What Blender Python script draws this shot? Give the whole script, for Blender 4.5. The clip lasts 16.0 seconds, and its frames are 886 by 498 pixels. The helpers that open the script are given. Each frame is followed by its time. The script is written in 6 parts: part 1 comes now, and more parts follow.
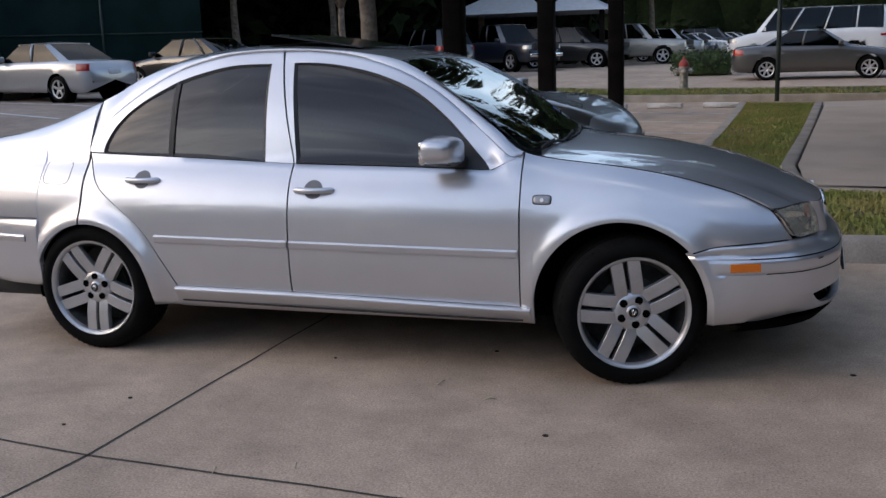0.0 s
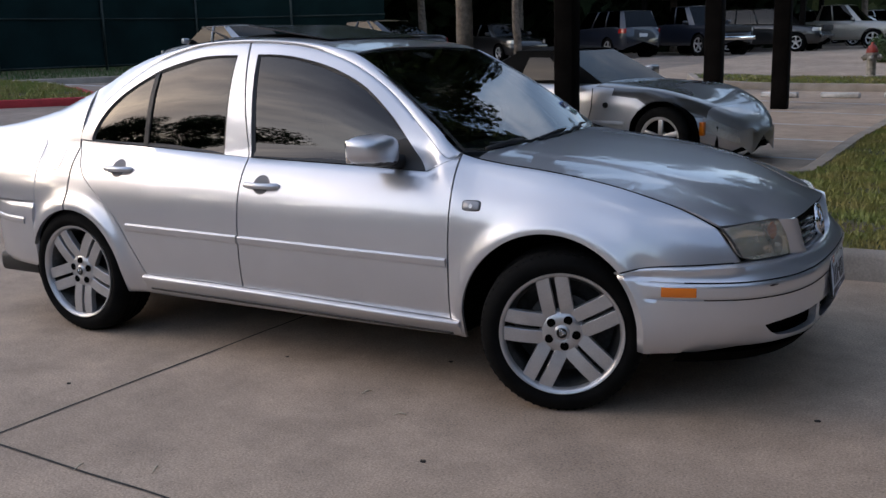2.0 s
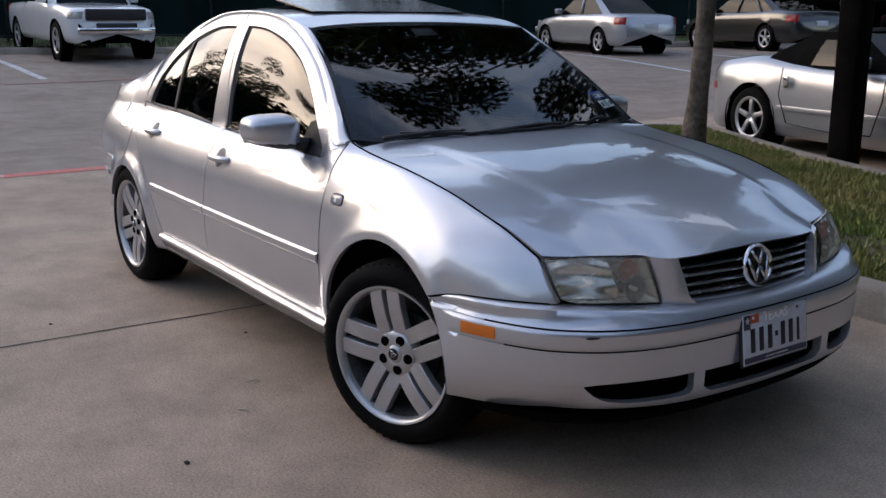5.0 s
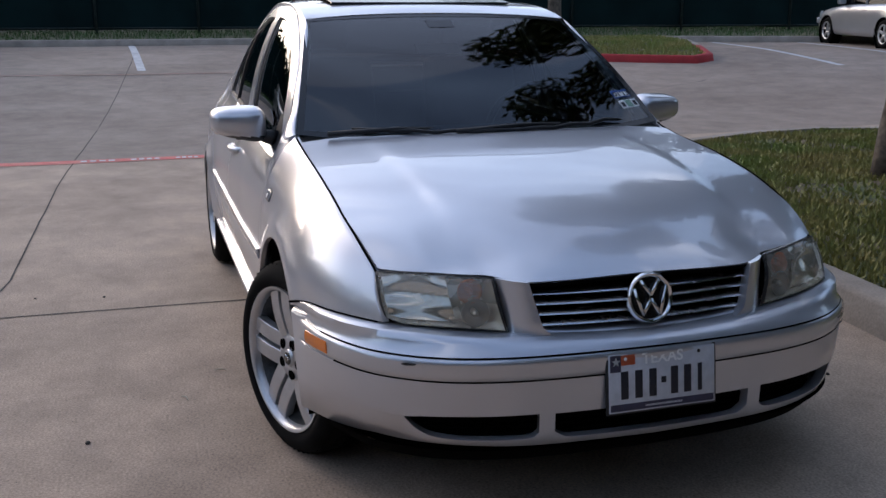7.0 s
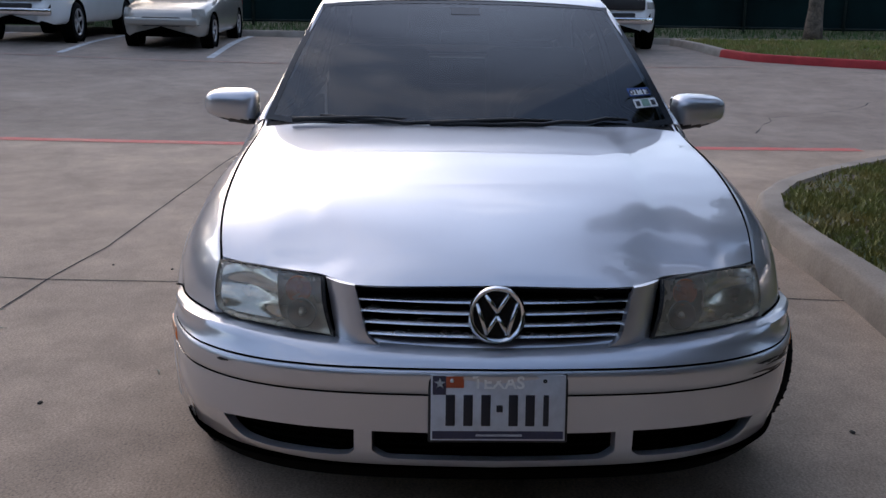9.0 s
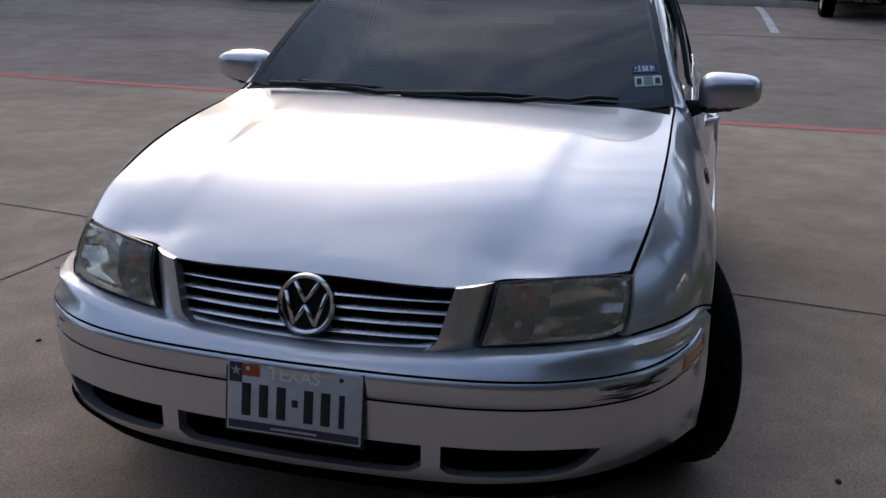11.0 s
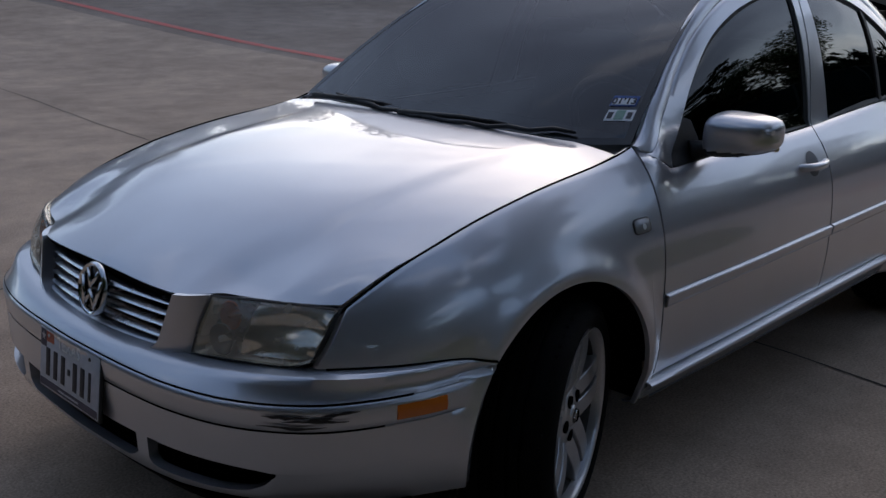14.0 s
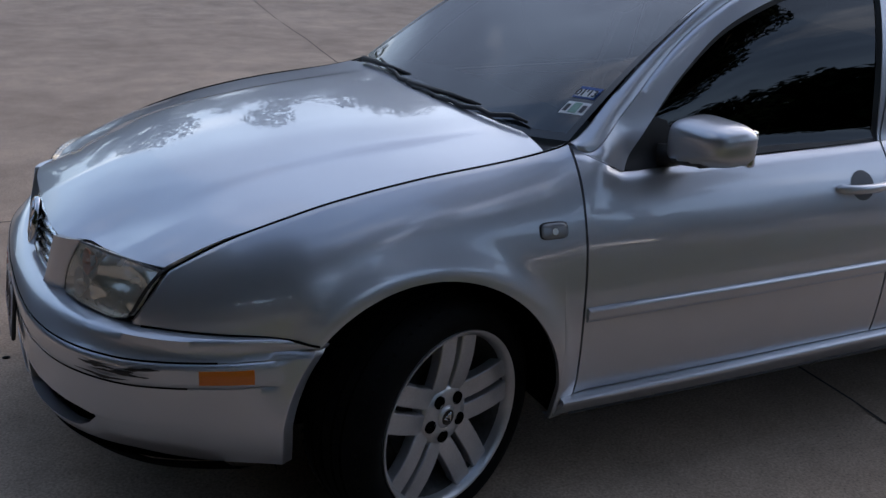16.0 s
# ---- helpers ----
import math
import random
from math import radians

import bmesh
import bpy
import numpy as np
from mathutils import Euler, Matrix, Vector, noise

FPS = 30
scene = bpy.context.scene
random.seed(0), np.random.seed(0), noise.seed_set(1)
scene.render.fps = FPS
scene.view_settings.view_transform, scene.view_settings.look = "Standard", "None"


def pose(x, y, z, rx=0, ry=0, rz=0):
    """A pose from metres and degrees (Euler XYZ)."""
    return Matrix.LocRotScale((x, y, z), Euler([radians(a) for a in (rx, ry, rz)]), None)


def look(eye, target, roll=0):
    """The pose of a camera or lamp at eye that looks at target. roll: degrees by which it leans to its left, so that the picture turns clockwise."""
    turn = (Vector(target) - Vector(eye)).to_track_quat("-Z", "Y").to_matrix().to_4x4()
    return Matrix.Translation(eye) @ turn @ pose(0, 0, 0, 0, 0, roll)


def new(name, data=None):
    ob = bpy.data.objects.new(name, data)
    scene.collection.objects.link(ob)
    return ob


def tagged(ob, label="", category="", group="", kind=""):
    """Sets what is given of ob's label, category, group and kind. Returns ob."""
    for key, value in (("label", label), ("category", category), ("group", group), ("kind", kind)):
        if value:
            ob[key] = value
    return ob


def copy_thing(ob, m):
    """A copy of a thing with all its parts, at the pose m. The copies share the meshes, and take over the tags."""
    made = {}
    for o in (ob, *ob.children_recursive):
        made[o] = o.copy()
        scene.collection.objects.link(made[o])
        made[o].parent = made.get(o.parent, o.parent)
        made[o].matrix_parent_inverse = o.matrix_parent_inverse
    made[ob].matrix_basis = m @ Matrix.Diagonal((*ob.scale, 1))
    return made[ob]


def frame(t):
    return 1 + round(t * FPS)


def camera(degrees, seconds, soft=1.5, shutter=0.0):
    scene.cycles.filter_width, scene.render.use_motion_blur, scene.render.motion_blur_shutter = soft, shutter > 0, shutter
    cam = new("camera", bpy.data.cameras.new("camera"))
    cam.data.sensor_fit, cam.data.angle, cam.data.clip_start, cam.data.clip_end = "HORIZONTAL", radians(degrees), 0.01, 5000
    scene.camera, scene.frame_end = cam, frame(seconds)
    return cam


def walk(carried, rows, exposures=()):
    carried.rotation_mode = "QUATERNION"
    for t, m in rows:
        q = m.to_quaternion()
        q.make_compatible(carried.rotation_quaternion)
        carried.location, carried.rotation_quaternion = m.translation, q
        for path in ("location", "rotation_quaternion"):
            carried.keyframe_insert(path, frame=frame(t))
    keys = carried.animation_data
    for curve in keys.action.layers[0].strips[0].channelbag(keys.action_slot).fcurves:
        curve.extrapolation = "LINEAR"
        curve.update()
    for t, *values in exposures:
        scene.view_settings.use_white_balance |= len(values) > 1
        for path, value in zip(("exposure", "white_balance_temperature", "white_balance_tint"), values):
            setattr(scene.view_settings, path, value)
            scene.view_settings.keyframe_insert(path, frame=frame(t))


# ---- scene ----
cam = camera(48.7, 16.0)
PATH = [
    (0, (0.491, -4.704, 1.348), (-0.104, -2.834, 0.96), -1.8),
    (0.5, (0.648, -4.6, 1.369), (-0.012, -2.754, 0.975), -1.4),
    (1, (0.923, -4.441, 1.353), (0.148, -2.637, 0.968), -1.8),
    (1.5, (1.16, -4.258, 1.356), (0.29, -2.501, 0.961), -1.6),
    (2, (1.398, -4.057, 1.367), (0.431, -2.356, 0.954), -1.5),
    (2.5, (1.631, -3.848, 1.388), (0.568, -2.211, 0.952), -1.4),
    (3, (1.914, -3.586, 1.372), (0.719, -2.043, 0.933), -1.5),
    (3.5, (2.12, -3.325, 1.354), (0.821, -1.87, 0.912), -1.2),
    (4, (2.295, -3.028, 1.354), (0.894, -1.674, 0.903), -1.0),
    (4.2, (2.369, -2.902, 1.353), (0.923, -1.596, 0.9), -0.9),
    (6.3, (2.897, -1.687, 1.387), (1.123, -0.893, 0.919), 0.8),
    (6.5, (2.937, -1.559, 1.387), (1.135, -0.829, 0.917), 0.5),
    (7, (2.963, -1.238, 1.361), (1.11, -0.651, 0.888), -0.1),
    (7.5, (2.973, -0.937, 1.339), (1.08, -0.493, 0.867), -0.1),
    (8, (2.975, -0.676, 1.33), (1.057, -0.363, 0.856), 0.2),
    (8.5, (2.99, -0.447, 1.35), (1.059, -0.256, 0.864), 0.7),
    (9, (2.942, -0.181, 1.32), (1.001, -0.127, 0.842), 0.9),
    (9.2, (2.928, -0.059, 1.303), (0.984, -0.073, 0.833), 1.0),
    (11.3, (2.573, 0.943, 1.345), (0.742, 0.35, 0.8), 1.1),
    (11.5, (2.526, 1.068, 1.316), (0.72, 0.389, 0.789), 0.8),
    (12, (2.402, 1.31, 1.347), (0.668, 0.482, 0.793), 0.3),
    (12.5, (2.296, 1.546, 1.419), (0.640, 0.590, 0.832), 0.8),
    (13, (2.164, 1.742, 1.417), (0.572, 0.676, 0.841), 1.0),
    (13.5, (2.018, 1.922, 1.430), (0.512, 0.743, 0.847), 1.3),
    (14, (1.835, 2.166, 1.418), (0.455, 0.834, 0.852), 1.1),
    (14.5, (1.658, 2.322, 1.445), (0.385, 0.897, 0.854), 2.2),
    (15, (1.423, 2.469, 1.453), (0.285, 0.941, 0.844), 2.3),
    (15.5, (1.165, 2.608, 1.483), (0.195, 0.983, 0.836), 2.7),
    (16, (0.905, 2.723, 1.503), (0.083, 1.029, 0.829), 2.7),
]
EXPO = [(0, -0.48, 6700, 13), (4, -0.55, 6750, 14), (6.5, -0.44, 6600, 15), (9, -0.52, 6600, 15), (11.5, -1.02, 6550, 14), (13.5, -1.30, 6500, 14), (16, -0.74, 6480, 14)]
walk(cam, [(t, look(eye, target, roll)) for t, eye, target, roll in PATH], exposures=EXPO)

# ---- light ----
world = bpy.data.worlds.new("world")
scene.world = world
world.use_nodes = True
wn, wl = world.node_tree.nodes, world.node_tree.links
SUN_EL, SUN_AZ = 20.0, 243.0          # degrees; azimuth is the compass way to the sun, from +y clockwise
sky = wn.new("ShaderNodeTexSky")
sky.sky_type, sky.sun_disc = "NISHITA", False
sky.sun_elevation, sky.sun_rotation = radians(SUN_EL), radians(SUN_AZ)
sky.air_density, sky.dust_density, sky.ozone_density = 1.0, 1.0, 1.2
cloud_co = wn.new("ShaderNodeTexCoord")
cloud_map = wn.new("ShaderNodeMapping")
cloud_map.inputs["Scale"].default_value = (1.0, 1.0, 3.2)
cloud_noise = wn.new("ShaderNodeTexNoise")
cloud_noise.inputs["Scale"].default_value = 2.1
cloud_noise.inputs["Detail"].default_value = 8
cloud_noise.inputs["Roughness"].default_value = 0.55
cloud_ramp = wn.new("ShaderNodeValToRGB")
cloud_ramp.color_ramp.elements[0].position, cloud_ramp.color_ramp.elements[1].position = 0.53, 0.66
cloud_mix = wn.new("ShaderNodeMix")
cloud_mix.data_type = "RGBA"
wl.new(cloud_co.outputs["Generated"], cloud_map.inputs[0])
wl.new(cloud_map.outputs[0], cloud_noise.inputs["Vector"])
wl.new(cloud_noise.outputs[0], cloud_ramp.inputs[0])
wl.new(cloud_ramp.outputs[0], cloud_mix.inputs[0])
# thin high haze: brighter sky, softly rolled off round the sun
veil, far_add, roll, level = (wn.new("ShaderNodeVectorMath") for _ in range(4))
veil.operation, far_add.operation, roll.operation, level.operation = "SCALE", "ADD", "DIVIDE", "MULTIPLY"
veil.inputs["Scale"].default_value = 2.7
far_add.inputs[1].default_value = (150.0, 141.0, 128.0)
level.inputs[1].default_value = (150.0, 137.0, 123.0)
wl.new(sky.outputs[0], veil.inputs[0])
wl.new(veil.outputs[0], far_add.inputs[0])
wl.new(veil.outputs[0], roll.inputs[0])
wl.new(far_add.outputs[0], roll.inputs[1])
wl.new(roll.outputs[0], level.inputs[0])
air = wn.new("ShaderNodeVectorMath")
air.operation = "ADD"
air.inputs[1].default_value = (0.4, 0.6, 1.0)
wl.new(level.outputs[0], air.inputs[0])
wl.new(air.outputs[0], cloud_mix.inputs[6])
# clouds take their light from the sky behind them: bright towards the sun, greyer away from it
lit = wn.new("ShaderNodeVectorMath")
lit.operation = "MULTIPLY_ADD"
lit.inputs[1].default_value, lit.inputs[2].default_value = (1.25, 1.2, 1.12), (6.4, 6.1, 5.9)
wl.new(level.outputs[0], lit.inputs[0])
wl.new(lit.outputs[0], cloud_mix.inputs[7])
# long grey cloud bands low over the horizon
band_map, band_noise, band_ramp, band_mix = wn.new("ShaderNodeMapping"), wn.new("ShaderNodeTexNoise"), wn.new("ShaderNodeValToRGB"), wn.new("ShaderNodeMix")
band_map.inputs["Scale"].default_value = (1.3, 1.3, 3.6)
band_noise.inputs["Scale"].default_value, band_noise.inputs["Detail"].default_value = 1.6, 7
band_ramp.color_ramp.elements[0].position, band_ramp.color_ramp.elements[1].position = 0.36, 0.62
band_ramp.color_ramp.elements[0].color, band_ramp.color_ramp.elements[1].color = (0.55, 0.56, 0.60, 1), (1.15, 1.13, 1.1, 1)
band_mix.data_type, band_mix.blend_type = "RGBA", "MULTIPLY"
band_mix.inputs[0].default_value = 1.0
wl.new(cloud_co.outputs["Generated"], band_map.inputs[0])
wl.new(band_map.outputs[0], band_noise.inputs["Vector"])
wl.new(band_noise.outputs[0], band_ramp.inputs[0])
wl.new(cloud_mix.outputs[2], band_mix.inputs[6])
wl.new(band_ramp.outputs[0], band_mix.inputs[7])
wl.new(band_mix.outputs[2], wn["Background"].inputs[0])
wn["Background"].inputs[1].default_value = 0.19

sun_data = bpy.data.lights.new("sun", "SUN")
sun_data.energy, sun_data.angle, sun_data.color = 0.5, radians(120), (1.0, 0.93, 0.86)
sun = new("sun", sun_data)
az, el = radians(SUN_AZ), radians(SUN_EL)
sun_way = Vector((math.sin(az) * math.cos(el), math.cos(az) * math.cos(el), math.sin(el)))
sun.matrix_world = look(sun_way * 50, (0, 0, 0))

# ---- materials ----
def material(name, colour, rough=0.5, metal=0.0, spread=0.12, size=6.0, grain=60.0, bump=0.0, coat=0.0, colour2=None, rough_spread=0.1, spec=0.5, alpha_of=None):
    """A surface with two scales of variation: stains (size per metre) and grain."""
    m = bpy.data.materials.new(name)
    m.use_nodes = True
    n, l = m.node_tree.nodes, m.node_tree.links
    b = n["Principled BSDF"]
    co = n.new("ShaderNodeTexCoord")
    big, small = n.new("ShaderNodeTexNoise"), n.new("ShaderNodeTexNoise")
    big.inputs["Scale"].default_value, big.inputs["Detail"].default_value = size, 5
    small.inputs["Scale"].default_value, small.inputs["Detail"].default_value = grain, 4
    for q in (big, small):
        l.new(co.outputs["Object"], q.inputs["Vector"])
    ramp = n.new("ShaderNodeMix")
    ramp.data_type = "RGBA"
    c2 = colour2 or [c * (1 - 2.2 * spread) for c in colour]
    ramp.inputs[6].default_value, ramp.inputs[7].default_value = (*colour, 1), (*c2, 1)
    stretch = n.new("ShaderNodeMapRange")
    stretch.inputs[1].default_value, stretch.inputs[2].default_value = 0.35, 0.68
    l.new(big.outputs[0], stretch.inputs[0])
    l.new(stretch.outputs[0], ramp.inputs[0])
    over = n.new("ShaderNodeMix")
    over.data_type, over.blend_type = "RGBA", "MULTIPLY"
    over.inputs[0].default_value = 1.0
    g = n.new("ShaderNodeMapRange")
    g.inputs[1].default_value, g.inputs[2].default_value = 0.3, 0.7
    g.inputs[3].default_value, g.inputs[4].default_value = 1 - spread, 1 + spread
    l.new(small.outputs[0], g.inputs[0])
    l.new(ramp.outputs[2], over.inputs[6])
    l.new(g.outputs[0], over.inputs[7])
    l.new(over.outputs[2], b.inputs["Base Color"])
    r = n.new("ShaderNodeMapRange")
    r.inputs[3].default_value, r.inputs[4].default_value = max(0.0, rough - rough_spread * rough), min(1.0, rough + rough_spread)
    l.new(big.outputs[0], r.inputs[0])
    l.new(r.outputs[0], b.inputs["Roughness"])
    b.inputs["Metallic"].default_value = metal
    b.inputs["Specular IOR Level"].default_value = spec
    b.inputs["Coat Weight"].default_value = coat
    b.inputs["Coat Roughness"].default_value = 0.02
    if bump:
        bp = n.new("ShaderNodeBump")
        bp.inputs["Strength"].default_value, bp.inputs["Distance"].default_value = bump, 0.004
        l.new(small.outputs[0], bp.inputs["Height"])
        l.new(bp.outputs[0], b.inputs["Normal"])
    return m


def paint(name, colour, metal=0.55, rough=0.3, coat=1.0):
    """Car paint: fine metal flakes under clear lacquer, faint dust."""
    m = material(name, colour, rough, metal, spread=0.03, size=3.0, grain=900.0, coat=coat, rough_spread=0.02)
    return m


def glass(name, tint, clear, rough=0.02, gloss=0.055, fall=4.6):
    """A tinted pane: a lacquer-like gloss over a dark, partly clear body."""
    m = bpy.data.materials.new(name)
    m.use_nodes = True
    n, l = m.node_tree.nodes, m.node_tree.links
    n.remove(n["Principled BSDF"])
    out = n["Material Output"]
    tr, gl, mix = n.new("ShaderNodeBsdfTransparent"), n.new("ShaderNodeBsdfGlossy"), n.new("ShaderNodeMixShader")
    tr.inputs[0].default_value = (*[c * clear for c in tint], 1)
    gl.inputs[0].default_value = (1, 1, 1, 1)
    gl.inputs["Roughness"].default_value = rough
    fr, power, scale = n.new("ShaderNodeLayerWeight"), n.new("ShaderNodeMath"), n.new("ShaderNodeMath")
    fr.inputs[0].default_value = 0.5
    power.operation, scale.operation = "POWER", "MULTIPLY_ADD"
    power.inputs[1].default_value, scale.inputs[1].default_value, scale.inputs[2].default_value = fall, 0.93, gloss
    l.new(fr.outputs["Facing"], power.inputs[0])
    l.new(power.outputs[0], scale.inputs[0])
    l.new(scale.outputs[0], mix.inputs[0])
    l.new(tr.outputs[0], mix.inputs[1])
    l.new(gl.outputs[0], mix.inputs[2])
    l.new(mix.outputs[0], out.inputs[0])
    return m


SILVER = paint("silver_paint", (0.60, 0.61, 0.645), metal=0.69, rough=0.33)
SILVER.node_tree.nodes["Principled BSDF"].inputs["Coat IOR"].default_value = 1.85
BLACK_PLASTIC = material("black_plastic", (0.018, 0.018, 0.019), 0.55, spread=0.15, grain=300, bump=0.1)
SUNROOF = material("sunroof_glass", (0.012, 0.013, 0.015), 0.08, spread=0.1, spec=0.4)
BLACK_GLOSS = material("black_gloss", (0.012, 0.012, 0.013), 0.15, spread=0.1)
# near-black for hidden parts, and for shade painted into gaps and openings
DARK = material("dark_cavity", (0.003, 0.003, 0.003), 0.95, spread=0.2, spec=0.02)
RUBBER = material("tyre_rubber", (0.005, 0.005, 0.005), 0.85, spec=0.12, spread=0.25, size=9, grain=160, bump=0.15)
CHROME = material("chrome", (0.78, 0.78, 0.78), 0.10, metal=1.0, spread=0.02)
BRIGHT_TRIM = material("bright_trim", (0.86, 0.86, 0.87), 0.22, metal=1.0, spread=0.03, size=20)
ALLOY = material("alloy_wheel", (0.55, 0.55, 0.56), 0.30, metal=0.7, spread=0.06, size=12, grain=200, coat=0.4)
ALLOY_DARK = material("wheel_barrel", (0.10, 0.10, 0.10), 0.5, metal=0.7, spread=0.25)
SCOOP_SHADE = material("handle_recess", (0.17, 0.17, 0.18), 0.5, spread=0.05)
WINDSHIELD = glass("windshield_glass", (0.58, 0.70, 0.76), 0.36, gloss=0.075)
TINTED = glass("tinted_glass", (0.30, 0.28, 0.27), 0.07)
INTERIOR = material("interior_cloth", (0.022, 0.024, 0.029), 0.85, spread=0.2, grain=200)
AMBER = material("amber_lens", (0.80, 0.19, 0.010), 0.22, spread=0.06, grain=400, coat=0.6)
HAZE_LENS = glass("hazed_lens", (0.95, 0.93, 0.86), 0.95, 0.10)
_n, _l = HAZE_LENS.node_tree.nodes, HAZE_LENS.node_tree.links
_haze, _veil, _cloud = _n.new("ShaderNodeBsdfDiffuse"), _n.new("ShaderNodeMixShader"), _n.new("ShaderNodeTexNoise")
_haze.inputs[0].default_value = (0.86, 0.79, 0.66, 1)
_cloud.inputs["Scale"].default_value = 6
_dim = _n.new("ShaderNodeMapRange")
_dim.inputs[1].default_value, _dim.inputs[2].default_value, _dim.inputs[3].default_value, _dim.inputs[4].default_value = 0.3, 0.7, 0.15, 0.30
_l.new(_cloud.outputs[0], _dim.inputs[0])
_l.new(_dim.outputs[0], _veil.inputs[0])
_l.new(_n["Material Output"].inputs[0].links[0].from_socket, _veil.inputs[1])
_l.new(_haze.outputs[0], _veil.inputs[2])
_l.new(_veil.outputs[0], _n["Material Output"].inputs[0])
REFLECTOR = material("lamp_reflector", (0.78, 0.74, 0.66), 0.24, metal=0.6, spread=0.07, size=18)
REPEATER_LENS = material("repeater_lens", (0.34, 0.34, 0.35), 0.15, metal=0.2, spread=0.12, size=60, coat=0.6)
DULL_BOWL = material("dull_bowl", (0.22, 0.21, 0.20), 0.35, metal=0.4, spread=0.15, size=30)
AMBER_BULB = material("amber_bulb", (0.55, 0.17, 0.06), 0.4, spread=0.1)
RED_LENS = material("red_lens", (0.40, 0.012, 0.010), 0.2, spread=0.1, coat=0.6)
PLATE_WHITE = material("plate_white", (0.64, 0.67, 0.72), 0.35, spread=0.06, size=20)
PLATE_INK = material("plate_ink", (0.02, 0.02, 0.03), 0.5, spread=0.1)
PLATE_RED = material("plate_red", (0.50, 0.10, 0.04), 0.4, spread=0.1)
PLATE_NIGHT = material("plate_night", (0.05, 0.05, 0.09), 0.4, spread=0.1)
STICKER_WHITE = material("sticker_white", (0.88, 0.90, 0.90), 0.5, spread=0.04)
STICKER_BLUE = material("sticker_blue", (0.03, 0.10, 0.35), 0.5, spread=0.08)
STICKER_GREEN = material("sticker_green", (0.25, 0.42, 0.33), 0.5, spread=0.08)


# ---- building tools ----
def curve(points):
    """A smooth function through a few stations, without overshoot."""
    xs, ys = np.array(sorted(points)).T
    h, d = np.diff(xs), np.diff(ys) / np.diff(xs)
    m = np.zeros(len(xs))
    m[0], m[-1] = d[0], d[-1]
    for i in range(1, len(xs) - 1):
        if d[i - 1] * d[i] > 0:
            w1, w2 = 2 * h[i] + h[i - 1], h[i] + 2 * h[i - 1]
            m[i] = (w1 + w2) / (w1 / d[i - 1] + w2 / d[i])

    def f(x):
        x = min(max(x, xs[0]), xs[-1])
        i = min(max(int(np.searchsorted(xs, x)) - 1, 0), len(h) - 1)
        t = (x - xs[i]) / h[i]
        return float((2 * t**3 - 3 * t**2 + 1) * ys[i] + (t**3 - 2 * t**2 + t) * h[i] * m[i]
                     + (3 * t**2 - 2 * t**3) * ys[i + 1] + (t**3 - t**2) * h[i] * m[i + 1])
    return f


def part(name, bm, mat, parent=None, label="", smooth=True):
    """Links a bmesh as one mesh object under a thing or part."""
    me = bpy.data.meshes.new(name)
    for f in bm.faces:
        f.smooth = smooth
    for e in bm.edges:
        if len(e.link_faces) == 2 and e.calc_face_angle(0) > 1.1:
            e.smooth = False
    bm.to_mesh(me)
    bm.free()
    for mm in (mat if isinstance(mat, (list, tuple)) else [mat]):
        me.materials.append(mm)
    ob = new(name, me)
    if parent is not None:
        ob.parent = parent
    if label:
        tagged(ob, label)
    return ob


def thing(name, m=None, label="", category="", group="", kind=""):
    ob = new(name)
    ob.matrix_world = m or Matrix()
    return tagged(ob, label, category, group, kind)


def sheet(rows, skirt=0.0, inward=None, lip=0.003, keep=None):
    """A surface from rows of points, with a rounded return along its rim, so that it reads as a pressed panel."""
    bm = bmesh.new()
    vs = [[bm.verts.new(p) for p in r] for r in rows]
    for i in range(len(vs) - 1):
        for j in range(len(vs[0]) - 1):
            if keep is None or keep(i, j):
                q = (vs[i][j], vs[i][j + 1], vs[i + 1][j + 1], vs[i + 1][j])
                try:
                    bm.faces.new(q)
                except ValueError:
                    pass
    bmesh.ops.remove_doubles(bm, verts=bm.verts, dist=1e-5)
    if skirt:
        rim(bm, skirt, inward, lip)
    loose = [v for v in bm.verts if not v.link_faces]
    bmesh.ops.delete(bm, geom=loose, context="VERTS")
    return bm


def rim(bm, depth, inward, lip):
    """Turns the open edges inward: a small rounded lip, then a wall."""
    bm.normal_update()
    edges = [e for e in bm.edges if e.is_boundary]
    for k, (out, down) in enumerate(((lip * 0.6, lip), (lip * 0.2, depth))):
        made = bmesh.ops.extrude_edge_only(bm, edges=edges)["geom"]
        verts = [v for v in made if isinstance(v, bmesh.types.BMVert)]
        for v in verts:
            way = Vector(inward(v.co)) if callable(inward) else Vector(inward)
            v.co += way * down
        edges = [e for e in made if isinstance(e, bmesh.types.BMEdge) and e.is_boundary]
    bmesh.ops.recalc_face_normals(bm, faces=bm.faces)


def box(bm, x0, x1, y0, y1, z0, z1, bevel=0.0, m=None):
    r = bmesh.ops.create_cube(bm, size=1.0)
    vs = r["verts"]
    bmesh.ops.scale(bm, vec=(x1 - x0, y1 - y0, z1 - z0), verts=vs)
    bmesh.ops.translate(bm, vec=((x0 + x1) / 2, (y0 + y1) / 2, (z0 + z1) / 2), verts=vs)
    if bevel:
        es = list({e for v in vs for e in v.link_edges})
        rr = bmesh.ops.bevel(bm, geom=es, offset=bevel, segments=2, affect="EDGES", profile=0.5)
        vs = list({v for f in rr["faces"] for v in f.verts} | {v for v in vs if v.is_valid})
    if m is not None:
        bmesh.ops.transform(bm, matrix=m, verts=vs)
    return vs


